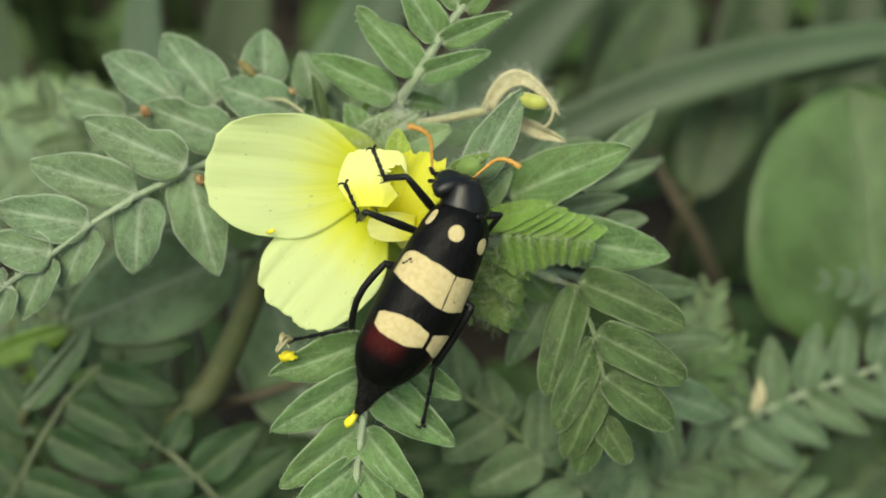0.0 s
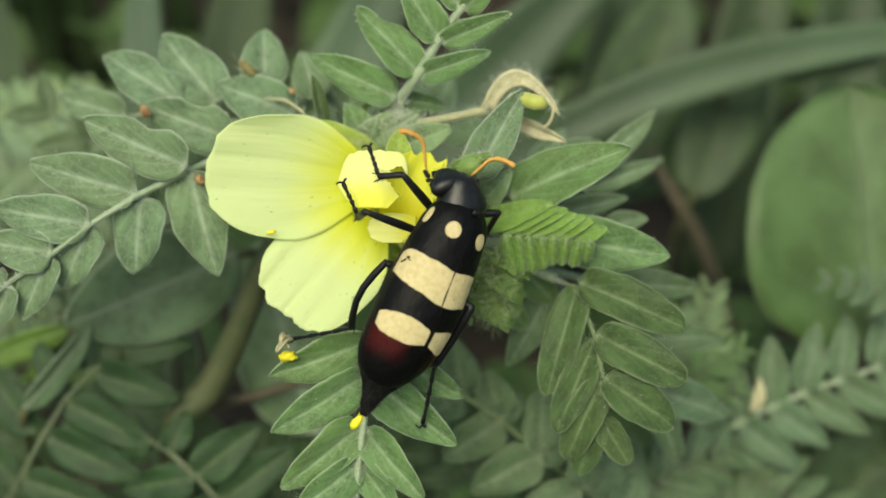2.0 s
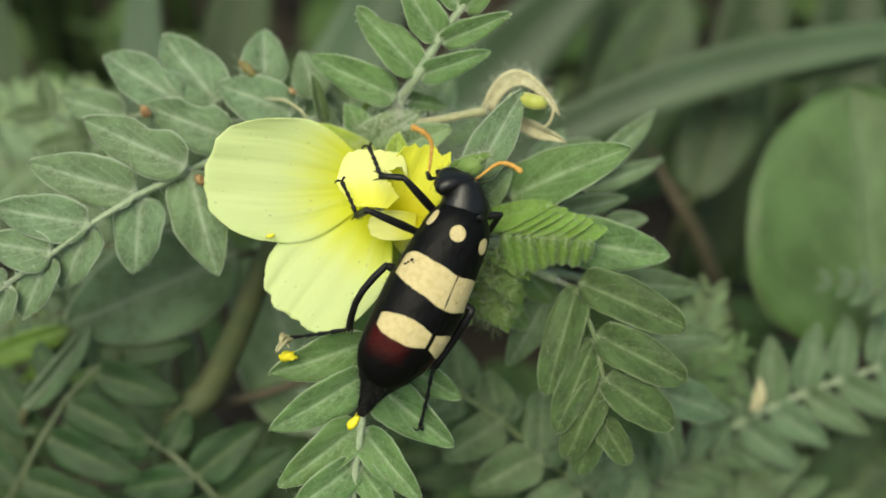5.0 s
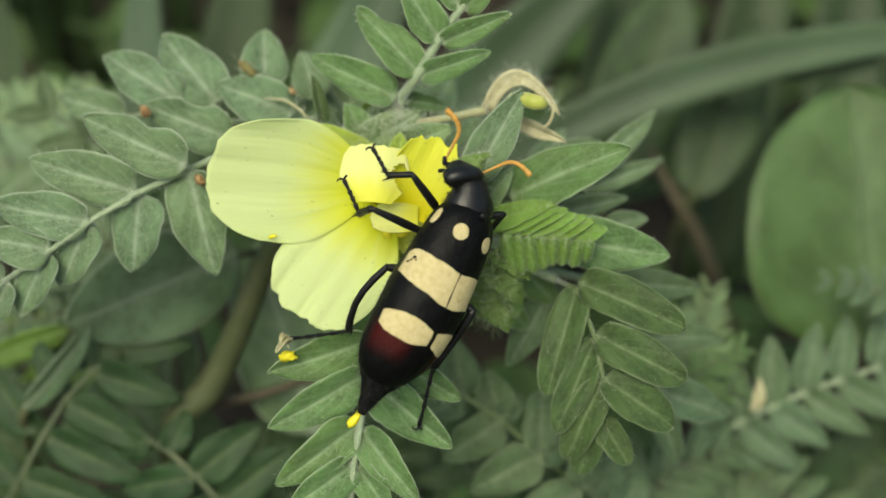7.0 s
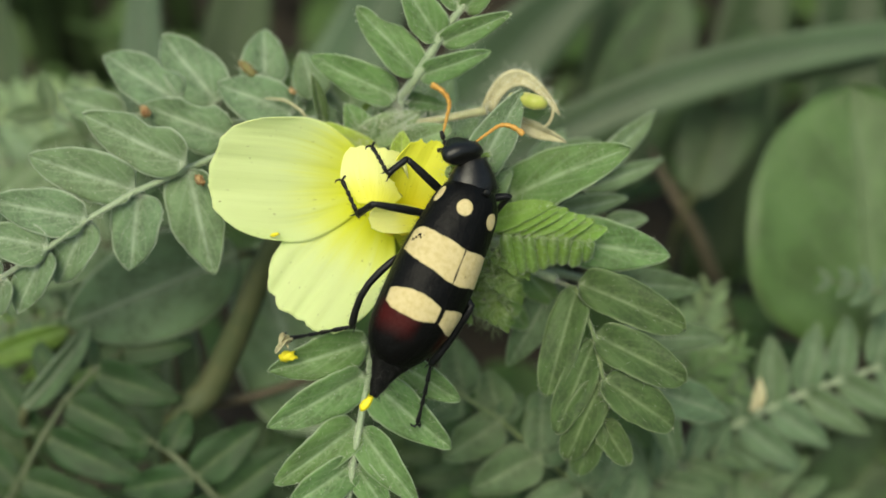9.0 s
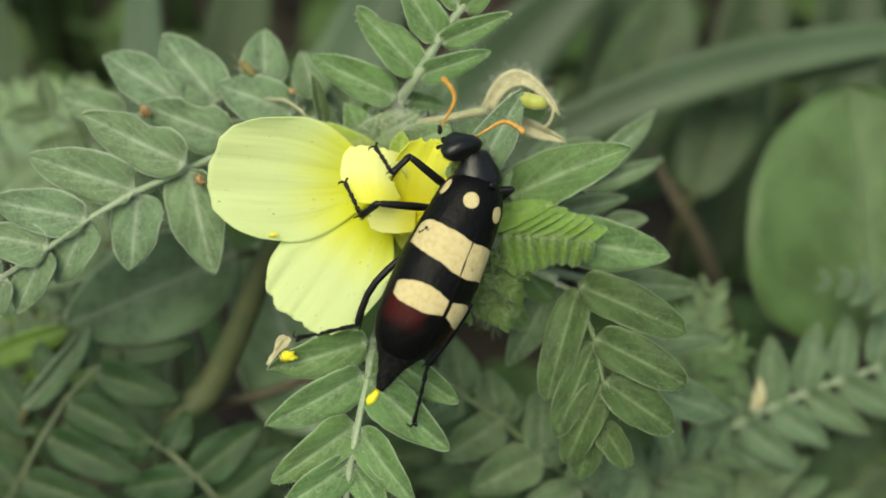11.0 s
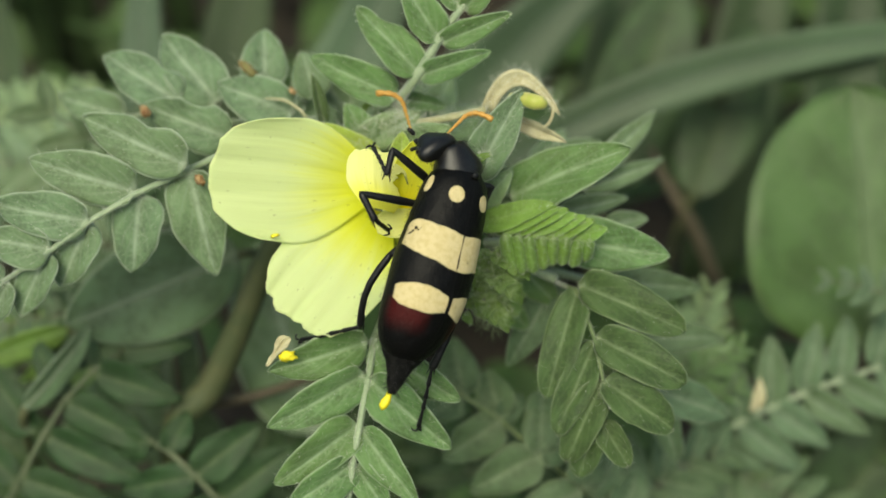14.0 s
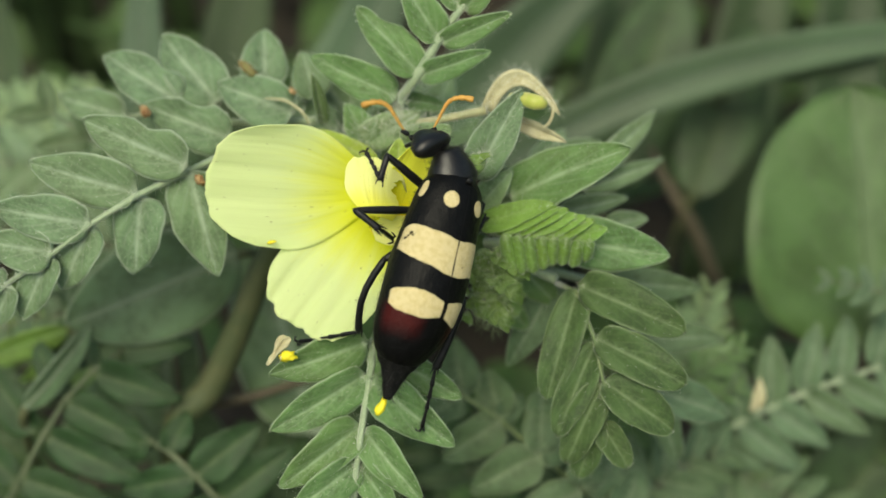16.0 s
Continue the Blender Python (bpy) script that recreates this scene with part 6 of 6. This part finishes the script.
    leg_walk(leg("hind_leg", 6.73, 8.89, 8.09, 0.25, stout=1.1, slim=1.12), body, mm(1.5, 1.5, -3.4), (3.24, -6.61, 3), (6.73, 8.89, 8.09),
             [(0, -1.02, -13.58, -0.5), (0.5, -1.12, -13.68, -0.5), (1, -1.12, -13.58, -0.5), (1.5, -1.02, -13.49, -0.5), (2, -1.02, -13.58, -0.5), (2.5, -1.02, -13.58, -0.5), (3, -0.91, -13.68, -0.5), (3.5, -1.02, -13.89, -0.5), (4, -1.02, -13.89, -0.5), (6.5, -1.22, -13.89, -0.5), (7, -1.22, -13.89, -0.5), (7.5, -1.32, -13.68, -0.5), (8, -1.32, -13.78, -0.5), (8.5, -1.42, -13.78, -0.5), (9, -1.42, -13.49, -0.5), (11.5, -1.73, -13.58, -0.5), (12, -1.42, -13.58, -0.5), (12.5, -1.42, -13.78, -0.5), (13, -1.42, -13.89, -0.5), (13.5, -1.22, -13.99, -0.5), (14, -1.32, -13.99, -0.5), (14.5, -0.81, -13.89, -0.5), (15, -0.61, -13.99, -0.5), (15.5, -0.61, -13.89, -0.5), (16, -0.91, -13.99, -0.5)],
             [(0, -2.47, -20.95, -3.5), (0.5, -2.58, -20.95, -3.5), (1, -2.47, -20.85, -3.5), (1.5, -2.47, -20.85, -3.5), (2, -2.47, -20.95, -3.5), (2.5, -2.47, -21.06, -3.5), (3, -2.47, -21.16, -3.5), (3.5, -2.58, -21.16, -3.5), (4, -2.58, -21.16, -3.5), (6.5, -2.68, -21.06, -3.5), (7, -2.89, -21.16, -3.5), (7.5, -2.89, -20.95, -3.5), (8, -2.99, -21.16, -3.5), (8.5, -2.99, -21.06, -3.5), (9, -3.09, -20.85, -3.5), (11.5, -3.4, -20.85, -3.5), (12, -2.99, -20.95, -3.5), (12.5, -2.99, -21.16, -3.5), (13, -3.09, -21.26, -3.5), (13.5, -2.68, -21.26, -3.5), (14, -2.99, -21.37, -3.5), (14.5, -2.37, -21.37, -3.5), (15, -2.06, -21.47, -3.5), (15.5, -2.17, -21.47, -3.5), (16, -2.58, -21.47, -3.5)])
    skull = [(0, 0.84, 7.46, 4.2), (0.5, 1.22, 8.1, 4.2), (1, 0.84, 8.42, 4.2), (1.5, 0.39, 8.1, 4.2), (2, 0.58, 7.65, 4.2), (2.5, 0.58, 7.27, 4.2), (3, 0.9, 6.88, 4.2), (3.5, 1.03, 6.62, 4.2), (4, 1.03, 7.14, 4.2), (6.5, 1.03, 8.3, 4.2), (7, 2.06, 8.55, 4.2), (7.5, 1.61, 10.35, 4.2), (8, 1.54, 10.23, 4.2), (8.5, 1.54, 9.9, 4.2), (9, 1.87, 11.25, 4.2), (11.5, 1.41, 11.51, 4.2), (12, 0.84, 10.8, 4.2), (12.5, 1.03, 10.16, 4.2), (13, 1.93, 9.45, 4.2), (13.5, 0, 11.64, 4.2), (14, -1.16, 11.77, 4.2), (14.5, -3.34, 11.38, 4.2), (15, -3.6, 10.93, 4.2), (15.5, -2.44, 11.96, 4.2), (16, -1.74, 12.15, 4.2)]
    left_base = [(0, -1.2, 8.73, 6.8), (0.5, -0.32, 10, 6.8), (1, -1.01, 9.55, 6.8), (1.5, -2.02, 8.6, 6.8), (2, -1.83, 8.41, 6.8), (2.5, -1.64, 8.22, 6.8), (3, -1.52, 7.34, 6.8), (3.5, -1.71, 6.39, 6.8), (4, -1.71, 7.02, 6.8), (6.5, -1.27, 9.68, 6.8), (7, 0.19, 9.87, 6.8), (7.5, 0.06, 12.27, 6.8), (8, -0.63, 11.7, 6.8), (8.5, -1.08, 11.32, 6.8), (9, -0.06, 12.72, 6.8), (11.5, -0.76, 13.1, 6.8), (12, -1.71, 11.32, 6.8), (12.5, -1.39, 10.69, 6.8), (13, -0.13, 10.76, 6.8), (13.5, -2.34, 12.72, 6.8), (14, -3.54, 13.16, 6.8), (14.5, -5.44, 12.59, 6.8), (15, -5.69, 12.21, 6.8), (15.5, -4.43, 13.29, 6.8), (16, -4.24, 13.03, 6.8)]
    left_tip = [(0, -3.69, 13.08, 8.5), (0.5, -2, 14.71, 8.5), (1, -3.5, 14.33, 8.5), (1.5, -4.76, 13.33, 8.5), (2, -4.63, 12.58, 8.5), (2.5, -4.57, 11.7, 8.5), (3, -4.26, 11.45, 8.5), (3.5, -3.88, 11.2, 8.5), (4, -3.88, 11.95, 8.5), (6.5, -2, 15.14, 8.5), (7, 0.25, 14.77, 8.5), (7.5, -1.5, 17.46, 8.5), (8, -2.63, 16.58, 8.5), (8.5, -3.63, 15.77, 8.5), (9, -1.38, 18.21, 8.5), (11.5, -0.31, 17.84, 8.5), (12, -0.88, 16.33, 8.5), (12.5, -1.19, 15.27, 8.5), (13, 0.5, 14.46, 8.5), (13.5, -3.88, 16.46, 8.5), (14, -7.01, 16.71, 8.5), (14.5, -8.7, 16.83, 8.5), (15, -9.14, 16.27, 8.5), (15.5, -7.57, 17.65, 8.5), (16, -8.26, 15.33, 8.5)]
    right_base = [(0, 3.17, 7.96, 2.2), (0.5, 3.24, 8.66, 2.2), (1, 3.03, 8.76, 2.2), (1.5, 2.58, 8.34, 2.2), (2, 2.59, 7.84, 2.2), (2.5, 2.64, 7.36, 2.2), (3, 2.92, 6.79, 2.2), (3.5, 3.09, 6.39, 2.2), (4, 3.14, 6.86, 2.2), (6.5, 3.41, 8.54, 2.2), (7, 4.18, 8.57, 2.2), (7.5, 3.41, 11.3, 2.2), (8, 3.39, 10.99, 2.2), (8.5, 3.48, 10.53, 2.2), (9, 3.48, 12.12, 2.2), (11.5, 3.21, 12.34, 2.2), (12, 2.72, 11.44, 2.2), (12.5, 2.77, 10.79, 2.2), (13, 4.6, 9.85, 2.2), (13.5, 1.28, 13.61, 2.2), (14, 0.15, 12.92, 2.2), (14.5, -0.92, 11.62, 2.2), (15, -1.37, 11.48, 2.2), (15.5, -0.51, 12.48, 2.2), (16, -1.21, 13.63, 2.2)]
    right_tip = [(0, 8.94, 9.27, 3), (0.5, 9.33, 8.94, 3), (1, 8.49, 9.46, 3), (1.5, 7.84, 9.78, 3), (2, 7.84, 9.27, 3), (2.5, 7.84, 8.75, 3), (3, 7.84, 8.16, 3), (3.5, 7.84, 7.71, 3), (4, 7.9, 8.1, 3), (6.5, 8.88, 8.68, 3), (7, 10.11, 8.29, 3), (7.5, 9.33, 11.79, 3), (8, 8.81, 11.6, 3), (8.5, 8.55, 11.6, 3), (9, 9.14, 13.02, 3), (11.5, 8.23, 12.76, 3), (12, 7.52, 13.02, 3), (12.5, 7.19, 13.15, 3), (13, 9.07, 10.69, 3), (13.5, 5.05, 15.42, 3), (14, 4.86, 14.45, 3), (14.5, 3.5, 11.92, 3), (15, 3.11, 11.79, 3), (15.5, 4.99, 12.57, 3), (16, 3.95, 17.36, 3)]
    rows = ([], [], [], [])
    thorax = next(o for o in beetle.children if o.name.startswith("prothorax"))
    for t, m in body:
        back = m.inverted()
        c = back @ point_at(skull, t)
        neck = mm(0, 10.4, -0.3)
        yaw = max(-1.0, min(1.0, math.atan2(-(c.x - neck.x), c.y - neck.y)))
        rows[0].append((t, Matrix.Translation(neck) @ Matrix.Rotation(yaw * 0.6, 4, "Z") @ Matrix.Translation(-neck)))
        h = Matrix.Translation(c) @ Matrix.Rotation(yaw * 0.75, 4, "Z") @ Matrix.Rotation(-1.0, 4, "X") @ Matrix.Translation(mm(0, -1.5, 0))
        rows[1].append((t, h))
        for k, base, tip in ((2, left_base, left_tip), (3, right_base, right_tip)):
            a, e = point_at(base, t), point_at(tip, t)
            a, e = back @ a, back @ e
            rows[k].append((t, h.inverted() @ along(a, e, 0, back.to_3x3() @ OUT)))
    for ob, r in zip((thorax, head, antenna_left, antenna_right), rows):
        walk(ob, r)
    walk(flower, shifted(flower, [(0, 0, 0, 0), (0.5, 0, -0.13, 0), (1, 0.07, -0.33, 0), (1.5, 0.07, -0.2, 0), (2, 0.07, -0.13, 0), (2.5, 0, 0, 0), (3, 0, 0.07, 0), (3.5, 0, 0.26, 0), (4, 0.07, 0.13, 0), (6.5, -0.3, -1.3, 0), (7, 0.2, -0.62, 0), (7.5, 0.35, -0.46, 0), (8, 0.46, -0.4, 0), (8.5, 0.4, -0.33, 0), (9, 0.46, -0.4, 0), (11.5, 0.33, -0.4, 0), (12, 0.33, -0.53, 0), (12.5, 0.33, -0.59, 0), (13, 0.59, -0.26, 0), (13.5, 0.72, -0.08, 0), (14, 0.46, -0.53, 0), (14.5, 0.26, -0.86, 0), (15, 0.26, -0.92, 0), (15.5, 0.13, -1.19, 0), (16, 0.07, -1.32, 0)]))
    walk(petal_low, shifted(petal_low, [(0, 0, 0, 0), (4, 0, 0, 1), (6.5, 0.9, 1.6, 5.7), (7.5, 0.2, 0.6, 4), (9, 0, 0.6, 4.6), (11.5, 0, 0.3, 3.6), (12.5, 0, 0, 2.9), (13.5, 0, -0.3, 2.3), (14.5, 0.2, 0.6, 3.4), (16, 0.25, 0.6, 4.6)]))
    rest = petal_fold.matrix_basis.copy()
    turns = ((0, 0, 0, 0), (4, 4, 0, 0), (6.5, 14, 0.5, 1.3), (7.5, 18, 0.2, 0.8), (9, 24, 0.2, 0.6), (12.5, 30, 0.4, 0.6), (13.5, 34, 0.5, 0.4), (14.5, 40, 1.0, 0.1), (16, 38, 1.0, 0.1))
    walk(petal_fold, [(t, Matrix.Translation(TURN @ Vector((x, y, 0)) * 0.001) @ rest @ Matrix.Rotation(radians(a), 4, "Y")) for t, a, x, y in turns])
    lie = petal_scrap.matrix_basis.copy()
    walk(petal_scrap, [(t, Matrix.Translation(TURN @ Vector((x, y, 0)) * 0.001) @ lie) for t, x, y in ((0, 0, 0), (4, 0, 0), (6.5, 0.5, 2.0), (7.5, -0.2, 1.4), (12.5, -0.3, 1.4), (14.5, 0.6, 0.9), (16, 0.6, 0.9))])
    still = petal_back.matrix_basis.copy()
    walk(petal_back, [(t, still @ Matrix.Translation((0, d * 0.001, 0))) for t, d in ((0, 0), (4, 0.5), (6.5, 2.9), (7.5, 2.2), (9, 1.9), (12.5, 2.2), (16, 2.2))])
    walk(leaf_foot, shifted(leaf_foot, [(0, 0, 0, 0), (1, 0, 0, 0.52), (1.5, 0, 0, 0.78), (2, 0, 0, 0.52), (3, 0, 0, 0), (3.5, 0, 0, -0.78), (4, 0, 0, -0.78), (6.5, 0, 0, -0.26), (7, 0, 0, -1.56), (8, 0, 0, -2.08), (9, 0, 0, -2.08), (11.5, 0, 0, -3.39), (12, 0, 0, -1.82), (12.5, 0, 0, -2.08), (13, 0, 0, -2.86), (13.5, 0, 0, -1.3), (14, 0, 0, -2.08), (14.5, 0, 0, 0.52), (15, 0, 0, 1.82), (15.5, 0, 0, 1.3), (16, 0, 0, -0.26)]))
    lean = husk.matrix_basis.copy()
    walk(husk, [(t, lean @ Matrix.Rotation(radians(a), 4, TURN @ Vector((0.8, -0.6, 0)))) for t, a in ((0, -58), (4, -58), (9, -56), (11.5, -6), (12.5, 0), (16, -12))])
    walk(leaf_side, shifted(leaf_side, [(0, 0, 0, -0), (4, 0, 0, -0), (6.5, 0, 0, -0.48), (7.5, 0, 0, -1.19), (9, 0, 0, -1.67), (11.5, 0, 0, -1.67), (13.5, 0, 0, -1.19), (14.5, 0, 0, -0.48), (16, 0, 0, -0)]))
    walk(leaf_low, shifted(leaf_low, [(0, 0, 0, 0), (4, 0, -0.13, 0), (6.5, 0, -0.13, 0), (9, 0, -0.2, 0), (11.5, 0, -0.59, 0), (13.5, 0, -0.59, 0), (14.5, 0, -0.2, 0), (16, 0, -0.53, 0)]))


motions()
